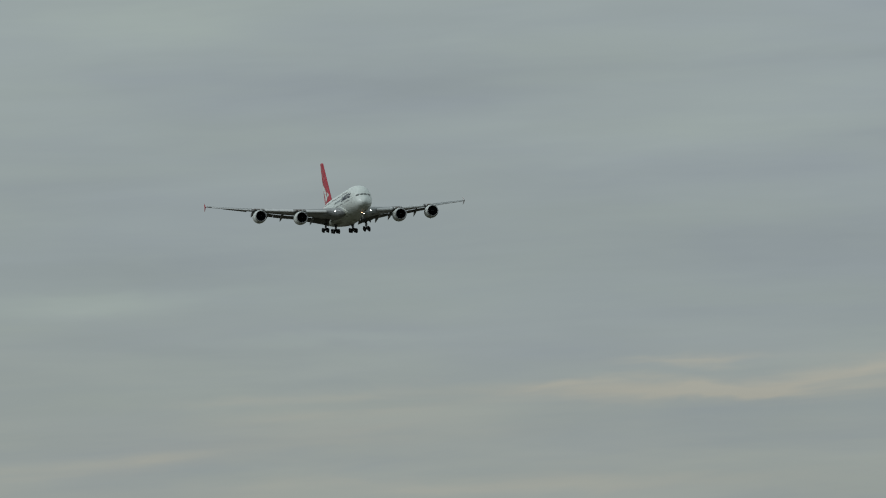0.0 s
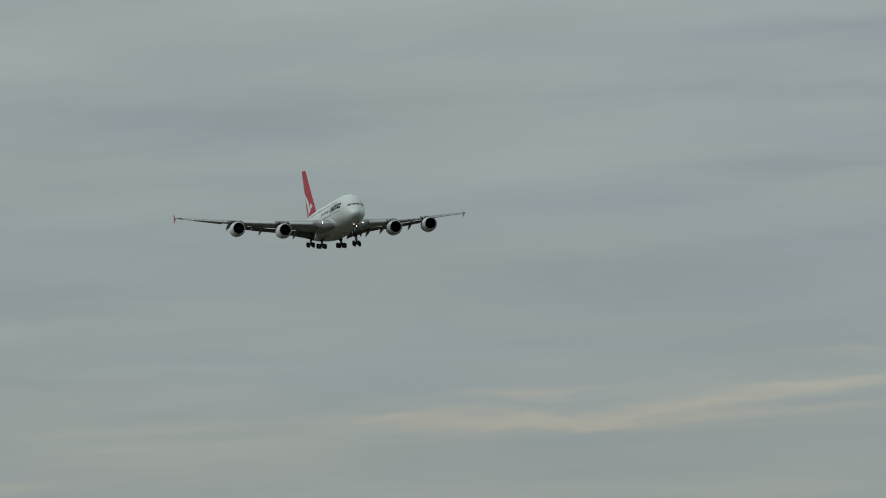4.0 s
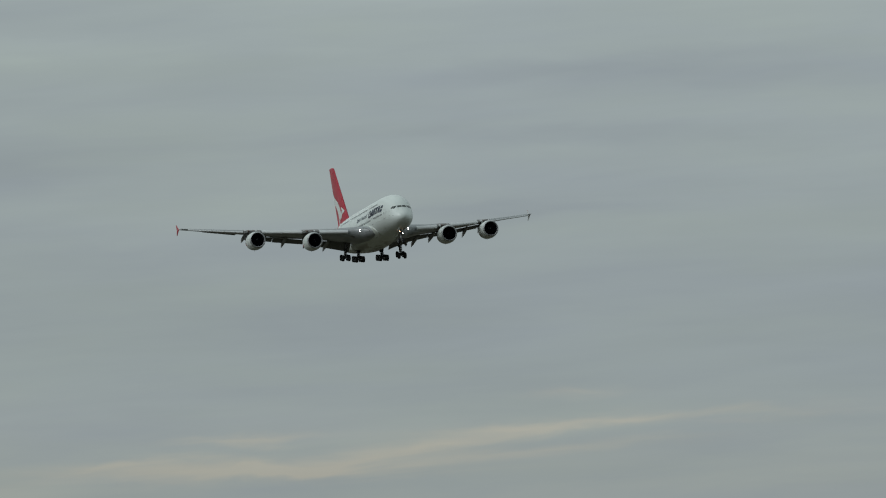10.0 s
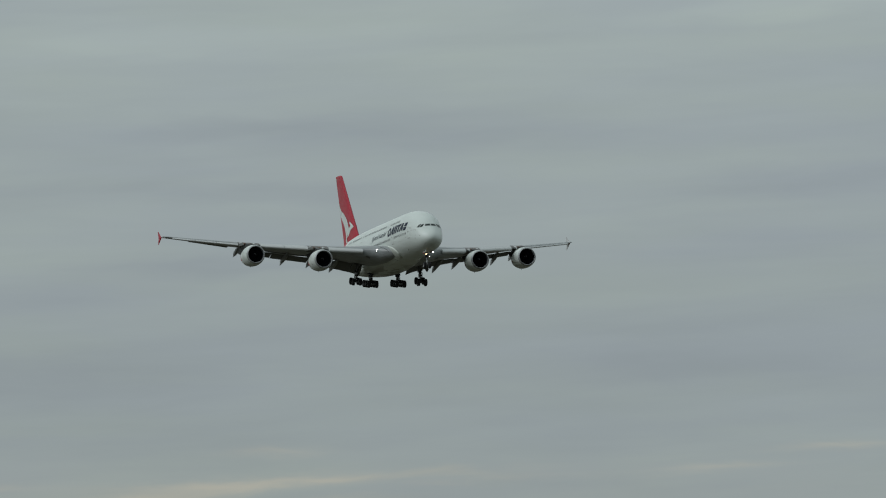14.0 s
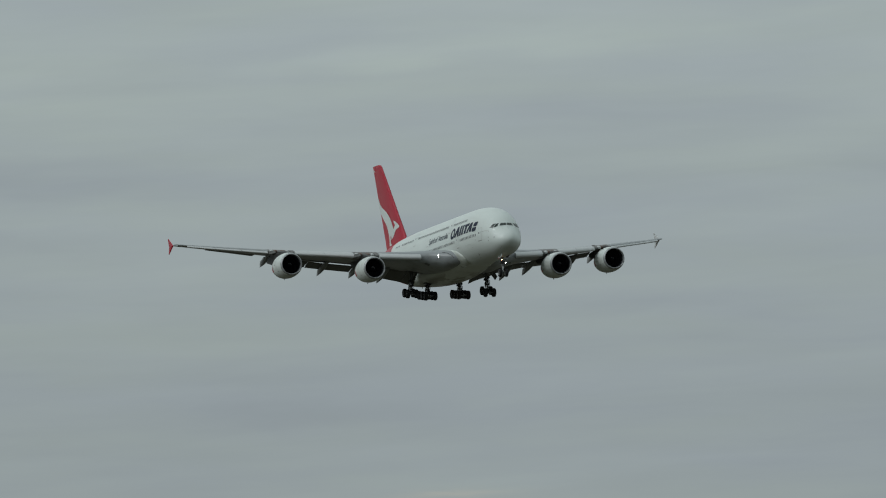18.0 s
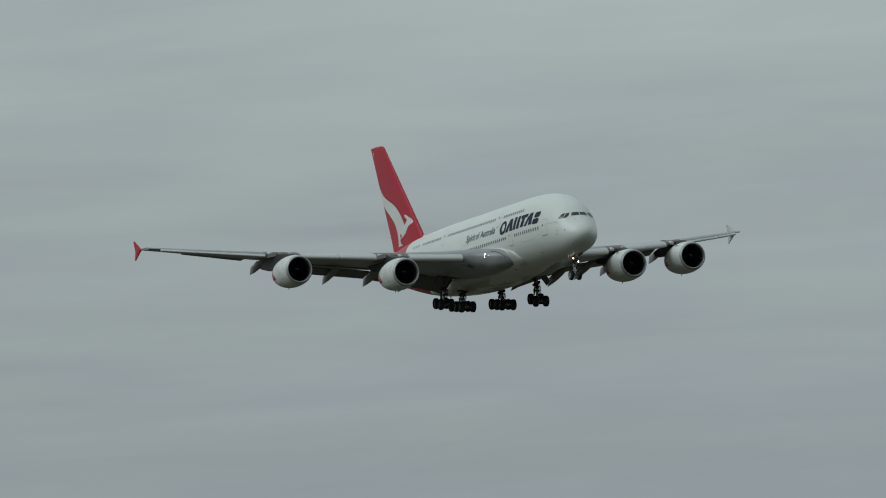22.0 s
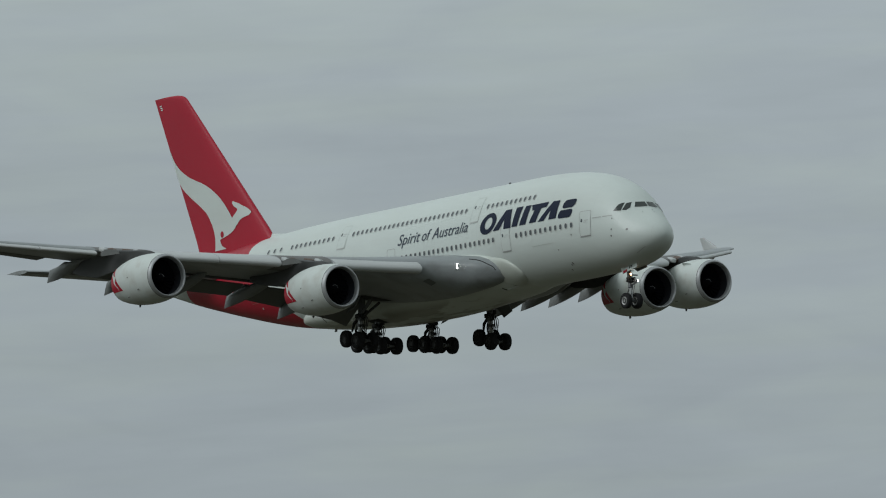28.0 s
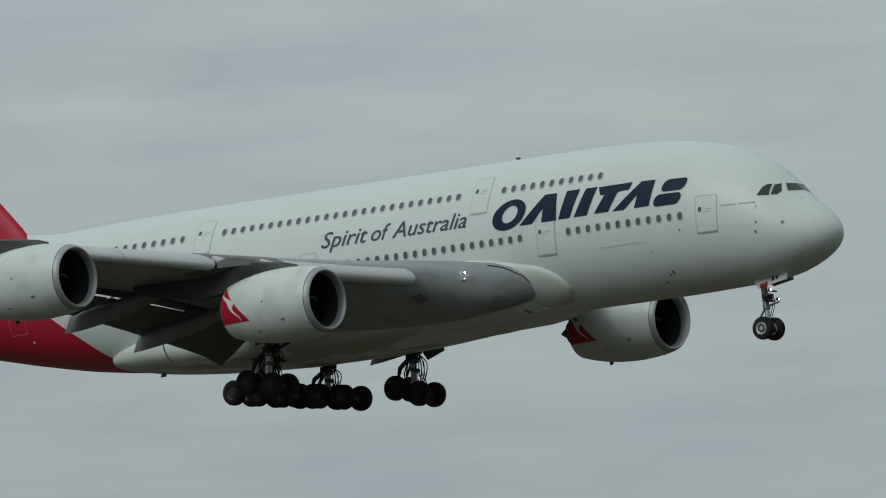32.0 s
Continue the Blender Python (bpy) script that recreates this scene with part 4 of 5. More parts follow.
for s in (-1, 1):
    w = wings[s]
    for y0, y1 in ((7.7, 13.2), (16.6, 20.34), (20.4, 24.2), (27.8, 31.2), (31.26, 34.6), (34.66, 38.2)):
        build_slat(w, s, y0, y1)
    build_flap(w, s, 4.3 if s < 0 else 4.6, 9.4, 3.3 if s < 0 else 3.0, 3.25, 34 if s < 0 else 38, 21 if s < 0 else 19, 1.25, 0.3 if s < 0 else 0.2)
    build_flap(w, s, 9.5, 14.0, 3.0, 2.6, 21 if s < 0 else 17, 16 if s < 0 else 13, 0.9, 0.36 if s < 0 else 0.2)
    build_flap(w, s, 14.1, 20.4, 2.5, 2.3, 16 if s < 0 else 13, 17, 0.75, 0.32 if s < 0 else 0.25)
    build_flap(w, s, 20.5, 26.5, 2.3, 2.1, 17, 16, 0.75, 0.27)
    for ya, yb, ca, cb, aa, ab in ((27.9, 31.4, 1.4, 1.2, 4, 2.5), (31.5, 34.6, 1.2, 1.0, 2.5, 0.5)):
        build_flap(w, s, ya, yb, ca, cb, aa, ab, 0.7, 0.06, "aileron", "slightly drooped aileron, grey darkened for shade")
    for x, y, z, length, r in ((-39.8, 9.8, -4.35, 7.5, 0.42), (-41.2, 13.9, -3.4, 7.5, 0.42), (-43.8, 18.3, -2.75, 7.0, 0.4), (-45.6, 22.4, -2.05, 6.0, 0.36), (-47.7, 26.4, -0.9, 6.0, 0.36)):
        if s > 0:
            x, y, z = x + 0.7, y * 1.03, z + 0.2
        build_canoe(w, x, s * y, z, length, r)
    # the leading edge between the slats, at the pylons, darkened for the shade there
    for ya, yb in ((13.3, 16.5), (24.3, 27.7)):
        rings = []
        for y in stations(ya, yb, 0.5):
            le, z, ch = wing_at(s * y)
            ring = [v + Vector((0.02, 0, 0)) for v in wing_section(s * y, 1.02)]
            rings.append([v for v in ring if (le - v.x) / ch < 0.2][: 40])
        k = min(len(r) for r in rings)
        part("slat_gap_shade", loft([r[:k] for r in rings], closed=False), COVE, w, "leading edge darkened for the shade between slats")
    # a dark strip on the underside stands in for the shade ahead of the flaps
    rings = []
    for y in stations(2.6, 39.3, 1.0):
        if 7.5 < y < 26.8:
            ring = wing_section(s * y)
            n = len(ring) // 2
            rings.append([v + Vector((0, 0, -0.015)) for v in ring[n:n + 5]])
    part("flap_shade_strip", loft(rings, closed=False), DARK, w, "dark strip for the shade in front of the flaps")
    # aileron and spoiler joints
    for ya, yb, t in ((29.8, 38.6, 0.74), (6.0, 26.0, 0.72)):
        bm = bmesh.new()
        rows = []
        for y in stations(ya, yb, 1.0):
            le, z, ch = wing_at(s * y)
            loop = wing_section(s * y)
            up = min(loop[:15], key=lambda v: abs((le - v.x) / ch - t))
            rows.append([bm.verts.new(up + Vector((o, 0, 0.012 - o * 0.06))) for o in (-0.03, 0.03)])
        for a, b in zip(rows, rows[1:]):
            bm.faces.new((a[0], a[1], b[1], b[0]))
        part("panel_joint", bm, SEAM, w)
    # strakes where the pylons pass over the leading edge
    for x, y, z in (ENGINES[:2] if s < 0 else ENGINES[2:]):
        le, wz, ch = wing_at(y)
        for q, wd, paint in ((-1.0, 0.45, PALE), (-0.45, 0.4, BROWN), (0.45, 0.55, BROWN), (1.05, 0.4, PALE)):
            le, wz, ch = wing_at(y + q)
            bm = bmesh.new()
            block(bm, (le + 0.1, y + q, wz + 0.06), (0.75, wd, 0.32), Matrix.Rotation(radians(18), 4, "Y"))
            part("slat_track", bm, paint, w, "boxed slat track housing")
        for q in (-1, 1):
            bm = bmesh.new()
            rings = []
            for k, (dx, hz) in enumerate(((0.7, -0.1), (0.1, 0.12), (-0.7, 0.2), (-1.2, 0.0))):
                rings.append([Vector((le + dx, y + q * (1.0 + 0.5 * k / 3) + o, wz + 0.12 + h)) for o, h in ((-0.04, -0.3), (0.04, -0.3), (0.03, hz), (-0.03, hz))])
            loft(rings, bm)
            part("pylon_strake", bm, DARKGREY, w)


SILL = material("door_sill_grey", (0.34, 0.35, 0.34), 0.5, var=0.1)


# ---- paint and fittings on the fuselage ----
def wrap(bm, side, off, fine=1.0):
    """Lays a flat shape, drawn in x and z, on to the fuselage skin."""
    xs = [v.co.x for v in bm.verts]
    zs = [v.co.z for v in bm.verts]
    for axis, lo, hi, step in ((0, min(xs), max(xs), fine), (2, min(zs), max(zs), 0.22 if fine >= 1 else fine)):
        k = math.floor(lo / step) + 1
        while k * step < hi:
            co, no = Vector((0, 0, 0)), Vector((0, 0, 0))
            co[axis], no[axis] = k * step, 1
            bmesh.ops.bisect_plane(bm, geom=bm.verts[:] + bm.edges[:] + bm.faces[:], plane_co=co, plane_no=no)
            k += 1
    bmesh.ops.triangulate(bm, faces=bm.faces[:])
    for v in bm.verts:
        v.co = skin(v.co.x, v.co.z, side, off)
    return bm


def outline(points):
    bm = bmesh.new()
    bm.faces.new([bm.verts.new((x, 0, z)) for x, z in points])
    return bm


def rounded(x0, x1, z0, z1, r, lean=0.0, n=5):
    """A rounded rectangle; lean: shift of its top along x."""
    pts = []
    for cx, cz, a0 in ((x1 - r, z0 + r, -90), (x1 - r, z1 - r, 0), (x0 + r, z1 - r, 90), (x0 + r, z0 + r, 180)):
        for k in range(n):
            a = radians(a0 + 90 * k / (n - 1))
            px, pz = cx + r * math.cos(a), cz + r * math.sin(a)
            pts.append((px + lean * (pz - z0) / (z1 - z0), pz))
    return pts


def frame_strip(outer, inner):
    """A strip between two outlines of equal length."""
    bm = bmesh.new()
    a = [bm.verts.new((x, 0, z)) for x, z in outer]
    b = [bm.verts.new((x, 0, z)) for x, z in inner]
    for i in range(len(a)):
        j = (i + 1) % len(a)
        bm.faces.new((a[i], a[j], b[j], b[i]))
    return bm


# cabin windows: rows of (first x, last x, count, z)
UPPER, LOWER = 2.54, -0.27
ROWS = [(-19.29, -12.83, 11, UPPER), (-38.75, -22.41, 26, UPPER), (-47.98, -41.73, 10, UPPER - 0.05), (-51.7, -49.7, 3, UPPER - 0.05), (-14.72, -7.48, 12, LOWER), (-31.0, -17.98, 21, LOWER), (-46.5, -42.0, 8, LOWER)]


def build_windows():
    n = 14
    shapes = {}
    for name, grow, off, mat in (("cabin_window", 0.0, 0.03, GLASS), ("window_surround", 0.05, 0.016, SURROUND)):
        bm = bmesh.new()
        bm.faces.new([bm.verts.new(((0.145 + grow) * math.copysign(abs(math.cos(a)) ** 0.8, math.cos(a)), 0, (0.2 + grow) * math.copysign(abs(math.sin(a)) ** 0.8, math.sin(a)))) for a in [2 * math.pi * i / n for i in range(n)]])
        me = bpy.data.meshes.new(name)
        bm.to_mesh(me)
        bm.free()
        me.materials.append(mat)
        shapes[name] = (me, off)
    for x0, x1, count, z in ROWS:
        for k in range(count):
            x = x0 + (x1 - x0) * k / (count - 1)
            for side in (-1, 1):
                p = skin(x, z, side, 0)
                up = (skin(x, z + 0.15, side, 0) - skin(x, z - 0.15, side, 0)).normalized()
                fwd = (skin(x + 0.15, z, side, 0) - skin(x - 0.15, z, side, 0)).normalized()
                out = up.cross(fwd).normalized() * (1 if side > 0 else 1)
                if out.y * side < 0:
                    out = -out
                m = Matrix((fwd, out, up)).transposed().to_4x4()
                for name, (me, off) in shapes.items():
                    if name == "window_surround" and side > 0:
                        continue
                    ob = new(name, me)
                    ob.parent = fuselage
                    ob.matrix_basis = Matrix.Translation(p + out * off) @ m


def build_door(x0, x1, z0, z1, side=-1):
    """A cabin door: a flush panel with its joint, sill, window and handle."""
    door = part("cabin_door", wrap(outline(rounded(x0, x1, z0, z1, 0.14)), side, 0.012), WHITE, airliner, "white cabin door with a grey joint")
    part("door_joint", wrap(frame_strip(rounded(x0 - 0.03, x1 + 0.03, z0 - 0.03, z1 + 0.03, 0.16), rounded(x0 + 0.015, x1 - 0.015, z0 + 0.015, z1 - 0.015, 0.13)), side, 0.02), SEAM if z1 < 1 else DOORLINE, door, "grey joint line")
    part("door_sill", wrap(outline(rounded(x0 - 0.02, x1 + 0.02, z0 - 0.1, z0 - 0.02, 0.035)), side, 0.03), SILL if z1 < 1 else SEAM, door, "sill")
    zw = z0 + 0.62 * (z1 - z0)
    part("door_window", wrap(outline(rounded(x0 + 0.14, x0 + 0.34, zw - 0.12, zw + 0.14, 0.08)), side, 0.03), GLASS, door, "small dark window")
    part("door_handle", wrap(outline(rounded(x0 + 0.45, x0 + 0.8, zw - 0.16, zw - 0.12, 0.015)), side, 0.026), SEAM, door)
    part("door_marking", wrap(outline(rounded(x0 + 0.55, x0 + 0.95, zw - 0.02, zw + 0.03, 0.015)), side, 0.026), SEAM, door)


for x0, x1, z0, z1 in ((-6.5, -5.28, -1.26, 0.66), (-16.86, -15.66, -1.3, 0.66), (-33.1, -32.0, -1.35, 0.6), (-21.4, -20.25, 1.5, 3.4), (-40.75, -39.6, 1.55, 3.35)):
    build_door(x0, x1, z0, z1)

# big name as plain leaning shapes, one for each mark
def mark(points):
    part("name_mark", wrap(outline(points), -1, 0.03), NAVY, fuselage, "leaning navy blue painted mark")


def ellipse(cx, cz, a, b, lean, n=28):
    return [(cx + a * math.cos(2 * math.pi * i / n) + lean * b * math.sin(2 * math.pi * i / n), cz + b * math.sin(2 * math.pi * i / n)) for i in range(n)]


part("name_mark", wrap(frame_strip(ellipse(-18.7, 1.1, 1.08, 0.82, 0.36), ellipse(-18.65, 1.12, 0.5, 0.46, 0.36)), -1, 0.03), NAVY, fuselage, "leaning navy blue painted ring")
mark([(-17.98, 0.42), (-17.15, 0.42), (-16.4, 1.2), (-16.5, 0.42), (-15.5, 0.42), (-15.54, 1.92), (-16.35, 1.92)])
mark([(-15.35, 0.45), (-14.6, 0.45), (-14.0, 1.95), (-14.87, 1.95)])
mark([(-14.3, 0.45), (-13.45, 0.45), (-12.85, 1.93), (-13.6, 1.93)])
mark([(-12.95, 0.48), (-12.05, 0.48), (-11.45, 1.5), (-10.75, 1.55), (-10.55, 1.92), (-12.75, 1.9), (-12.6, 1.45), (-12.3, 1.45)])
mark([(-11.75, 0.46), (-11.0, 0.46), (-10.15, 1.2), (-10.35, 0.47), (-9.4, 0.5), (-9.1, 1.88), (-9.95, 1.9)])
mark(rounded(-9.2, -7.55, 0.4, 1.03, 0.28, 0.22))
mark(rounded(-8.75, -7.3, 1.15, 1.8, 0.28, 0.28))


def text_shape(words, shear):
    """The built-in font's letters as a flat bmesh of width 1, in x and z."""
    cu = bpy.data.curves.new("lettering", "FONT")
    cu.body, cu.shear, cu.resolution_u, cu.offset = words, shear, 3, 0.003
    ob = new("lettering", cu)
    bpy.context.view_layer.update()
    me = bpy.data.meshes.new_from_object(ob.evaluated_get(bpy.context.evaluated_depsgraph_get()))
    bpy.data.objects.remove(ob)
    bpy.data.curves.remove(cu)
    bm = bmesh.new()
    bm.from_mesh(me)
    bpy.data.meshes.remove(me)
    x0, x1 = min(v.co.x for v in bm.verts), max(v.co.x for v in bm.verts)
    for v in bm.verts:
        v.co = Vector(((v.co.x - x0) / (x1 - x0), 0, v.co.y / (x1 - x0)))
    return bm


def build_slogan():
    for words, x0, x1 in (("Spirit", -31.63, -28.4), ("of", -28.15, -26.85), ("Australia", -26.7, -21.6)):
        bm = text_shape(words, 0.3)
        tall = max(v.co.z for v in bm.verts)
        for v in bm.verts:
            v.co = Vector((x0 + (x1 - x0) * v.co.x, 0, 0.78 + 0.86 * v.co.z / tall))
        part("slogan", wrap(bm, -1, 0.03), SLATE, fuselage, "slate grey slanted painted word")


build_slogan()

# bars for the small painted name, and the round ports and probes of the nose
for x0, x1 in ((-5.05, -4.15), (-4.0, -3.1)):
    part("name_bar", wrap(outline(rounded(x0, x1, -0.01, 0.05, 0.02)), -1, 0.03), SEAM, fuselage, "thin grey painted bar")
for x, z, r in ((-3.05, -1.08, 0.09), (-3.11, -1.58, 0.1), (-1.69, -1.21, 0.12), (-3.07, -0.22, 0.06), (-7.57, -1.01, 0.08), (-9.5, -3.52, 0.09), (-9.55, -1.98, 0.07), (-8.75, -3.1, 0.13), (-9.0, -3.2, 0.09)):
    part("static_port", wrap(outline(ellipse(x, z, r * 0.72, r * 0.8, 0, 12)), -1, 0.025), PORT, fuselage, "small grey port plate")
part("skin_joint", wrap(outline([(-12.86, -1.4), (-9.97, -1.4), (-9.97, -1.36), (-12.86, -1.36)]), -1, 0.02), DOORLINE, fuselage)
for x, z in ((-1.05, 0.25), (-1.3, 0.1), (-0.8, 0.05)):
    p = skin(x, z, -1, 0)
    part("air_probe", tube(bmesh.new(), p, p + Vector((0.1, -0.09, 0.07)), 0.02, n=8), PALE, fuselage, "small metal air probe")


def front_pane(corners):
    """A windscreen pane between four corners in y and z on the nose."""
    bm = bmesh.new()
    n = 6
    (ya, za), (yb, zb), (yc, zc), (yd, zd) = corners
    rows = []
    for i in range(n + 1):
        row = []
        for j in range(n + 1):
            u, v = i / n, j / n
            y = (ya * (1 - u) + yb * u) * (1 - v) + (yd * (1 - u) + yc * u) * v
            z = (za * (1 - u) + zb * u) * (1 - v) + (zd * (1 - u) + zc * u) * v
            lo, hi = -6.0, 0.5
            for _ in range(30):
                mid = (lo + hi) / 2
                top, bot, hw, m = hull(mid)
                if z < top and hull_y(mid, z) > abs(y):
                    lo = mid
                else:
                    hi = mid
            row.append(bm.verts.new((lo + 0.03, y * 1.006, z + 0.012)))
        rows.append(row)
    for a, b in zip(rows, rows[1:]):
        for k in range(n):
            bm.faces.new((a[k], a[k + 1], b[k + 1], b[k]))
    return bm


def side_pane(points, side):
    return wrap(outline(points), side, 0.035, 0.12)


for side in (-1, 1):
    part("cockpit_window", front_pane([(side * 0.06, 0.62), (side * 1.08, 0.58), (side * 0.84, 1.0), (side * 0.06, 1.02)]), SCREEN, fuselage, "dark windscreen pane")
    part("cockpit_window", side_pane([(-2.48, 0.38), (-2.24, 0.36), (-2.13, 0.55), (-2.33, 1.0), (-2.52, 0.93)], side), SCREEN, fuselage, "dark side window of the cockpit")
    part("cockpit_window", side_pane([(-3.1, 0.38), (-2.56, 0.36), (-2.62, 0.98), (-2.78, 0.97), (-2.92, 0.85)], side), SCREEN, fuselage, "dark slanted side window of the cockpit")

# blade aerials on the crown and a drain mast under the belly
for x, z0, z1 in ((-20.4, 4.42, 4.66),):
    rings = [[Vector((x + dx + o, y, z)) for dx, y in ((0.16, 0), (0.03, 0.03), (-0.14, 0), (0.03, -0.03))] for z, o in ((z0, 0.0), (z1, -0.12))]
    part("aerial", loft(rings), DARK, fuselage, "small blade aerial")
rings = [[Vector((-45.4 + dx + o, y - 0.6, z)) for dx, y in ((0.2, 0), (0.02, 0.04), (-0.2, 0), (0.02, -0.04))] for z, o in ((-4.2, 0.0), (-4.62, -0.16))]
part("drain_mast", loft(rings), CANOE, fuselage)

# ---- the fin's sweep, rudder joint and code bars ----
def fin_patch(rows, side, off=0.03, cols=6):
    """A painted shape on the fin: rows of (z, x from, x to)."""
    bm = bmesh.new()
    grid = []
    for z, xa, xb in rows:
        grid.append([bm.verts.new((x, side * (fin_y(x, z) + off), z)) for x in [xa + (xb - xa) * k / cols for k in range(cols + 1)]])
    for a, b in zip(grid, grid[1:]):
        for k in range(cols):
            bm.faces.new((a[k], a[k + 1], b[k + 1], b[k]))
    return bm


def table_rows(table, step=0.15):
    zs = [r[0] for r in table]
    return [(z, *smooth_table(table, z)) for z in sorted(set(stations(min(zs), max(zs), step) + zs))]


# height, rear edge, front edge of the white sweep, and of the small shape before it
SWEEP = [
    (3.95, -63.6, -61.6), (4.3, -63.5, -62.35), (4.75, -63.45, -62.6), (4.85, -63.45, -62.5), (4.92, -63.45, -61.9), (5.05, -63.45, -61.2), (5.29, -63.5, -60.4),
    (5.59, -63.58, -59.95), (5.8, -63.66, -59.75), (6.0, -63.75, -60.1), (6.31, -63.93, -60.4), (7.12, -64.55, -61.1), (7.8, -65.5, -61.77), (8.4, -66.5, -62.5),
    (9.1, -67.7, -63.6), (9.66, -68.5, -64.77), (10.08, -68.95, -65.98), (10.6, -69.3, -67.4), (11.33, -69.64, -68.77), (12.17, -70.0, -69.73), (13.0, -70.38, -70.3),
]
HEAD = [(5.75, -60.75, -59.7), (6.07, -60.75, -59.32), (6.24, -60.7, -58.89), (6.38, -60.5, -58.08), (6.61, -60.15, -57.85), (6.85, -59.8, -58.15), (7.04, -59.68, -58.5), (7.15, -59.85, -58.7), (7.29, -60.16, -59.1), (7.45, -60.33, -59.4), (7.62, -60.46, -59.9), (7.75, -60.45, -60.3)]
for side in (-1, 1):
    part("tail_emblem", fin_patch(table_rows(SWEEP), side), WHITE, fin, "white sweeping emblem")
    part("tail_emblem", fin_patch(table_rows(HEAD), side), WHITE, fin, "white pointed emblem")
    dot = [(5.2 + 0.27 * math.sin(a), -62.2 - 0.27 * math.cos(a), -62.2 + 0.27 * math.cos(a)) for a in stations(-1.5, 1.5, 0.3)]
    part("tail_emblem", fin_patch(dot, side, 0.045, 3), RED, fin, "red painted dot")
    for z in (16.95, 16.78, 16.61):
        le, te = fin_at(z)
        part("code_bar", fin_patch([(z, te + 0.55, te + 0.92), (z + 0.09, te + 0.52, te + 0.89)], side, 0.03, 1), WHITE, fin, "short white painted bar")
# white fillet in front of the fin's foot
rings = []
for u in stations(0, 1, 0.1):
    x = -51.0 - 6.5 * u
    top = hull(x)[0]
    rings.append([Vector((x, y * (0.1 + 0.5 * u), top - 0.25 + h)) for y, h in ((-1, 0), (-0.5, 0.12 + 0.5 * u * u), (0, 0.26 + 1.05 * u**2.2), (0.5, 0.12 + 0.5 * u * u), (1, 0))])
part("fin_fillet", loft(rings), WHITE, fin, "white fillet at the fin's foot")


# ---- cowl marks: a red pointed panel with a white sliver ----
def cowl_mark(cowl, x, y, z, side):
    prof = [(-0.42, 1.78), (-0.8, 1.86), (-1.4, 1.93), (-2.2, 1.98), (-3.0, 1.98), (-3.8, 1.93), (-4.6, 1.83), (-5.4, 1.67), (-6.1, 1.48)]

    def patch(name, rows, mat, off, label):
        bm = bmesh.new()
        grid = []
        for dz, xa, xb in rows:
            row = []
            for k in range(7):
                dx = xa + (xb - xa) * k / 6
                r = smooth_table(prof, dx)[0] + off
                row.append(bm.verts.new((x + dx, y + side * math.sqrt(max(r * r - dz * dz, 0.01)), z + dz)))
            grid.append(row)
        for a, b in zip(grid, grid[1:]):
            for k in range(6):
                bm.faces.new((a[k], a[k + 1], b[k + 1], b[k]))
        part(name, bm, mat, cowl, label)

    patch("cowl_mark", [(-0.8, -6.08, -3.95)] + [(-0.8 + 1.95 * t, -6.08, -3.95 - 2.0 * t) for t in stations(0.1, 1, 0.15)], RED, 0.015, "red pointed paint panel")
    sweep = [(-0.6, -4.62, -4.56), (-0.42, -4.9, -4.74), (-0.2, -5.2, -5.0), (0.0, -5.38, -5.12), (0.2, -5.5, -5.0), (0.36, -5.62, -5.05), (0.46, -5.75, -5.35), (0.62, -5.95, -5.7), (0.74, -6.02, -5.92)]
    patch("cowl_emblem", [(z, *smooth_table(sweep, z)) for z in stations(-0.72, 0.82, 0.07)], WHITE, 0.03, "white sweeping emblem")


for cowl, (x, y, z) in zip(engines, ENGINES):
    for side in (-1, 1):
        cowl_mark(cowl, x, y, z, side)
    r = 2.03
    for sgn in (-1, 1):
        c, n = math.cos(radians(50)), math.sin(radians(50))
        rings = [[Vector((x - 1.6 + dx, y + sgn * c * (r + h) + o, z + n * (r + h))) for o in (-0.03, 0.03)] + [Vector((x - 1.6 + dx, y + sgn * c * (r - 0.1) + o, z + n * (r - 0.1))) for o in (0.03, -0.03)] for dx, h in ((0.0, 0.0), (-0.5, 0.12), (-0.95, 0.18), (-1.05, 0.0))]
        if sgn * y < 0:
            part("cowl_strake", loft(rings), COWL, cowl, "white cowl strake")
        for dx, dz, wd in ((-1.75, -0.95, 0.1), (-3.6, -1.35, 0.16), (-2.9, 0.1, 0.05)):
            rr = 1.985 if dx > -3 else 1.95
            py = y + sgn * math.sqrt(rr * rr - dz * dz)
            part("cowl_latch", rod([((x + dx - wd, py, z + dz), 0.035), ((x + dx + wd, py, z + dz + 0.02), 0.035)], 8), COVE, cowl, "small dark latch")


# ---- doors, hoses and lamps of the landing gear ----
def plate(name, parent, corners, thick, mat, label=""):
    """A thin panel between four corners."""
    a, b, c, e = (Vector(p) for p in corners)
    no = (b - a).cross(e - a).normalized() * thick / 2
    part(name, loft([[p - no for p in (a, b, c, e)], [p + no for p in (a, b, c, e)]]), mat, parent, label, smooth=False)


for side in (-1, 1):
    plate("gear_door", nose_gear, [(-4.85, side * 0.62, -3.9), (-2.95 - 0.3 * side, side * 0.62, -3.55), (-2.9 - 0.3 * side, side * 0.72, -4.05 if side < 0 else -3.94), (-4.5, side * 0.72, -4.36 if side < 0 else -4.15)], 0.05, WHITE if side < 0 else DARKGREY, "nose gear door")
    wing_gear, body_gear = GEARS[0 if side < 0 else 1], GEARS[2 if side < 0 else 3]
    plate("gear_door", wing_gear, [(-33.7, side * 6.9, -3.4), (-32.0, side * 6.9, -3.1), (-32.1, side * 7.6, -4.2), (-33.3, side * 7.6, -4.6)], 0.07, DARKGREY, "dark wing gear door")
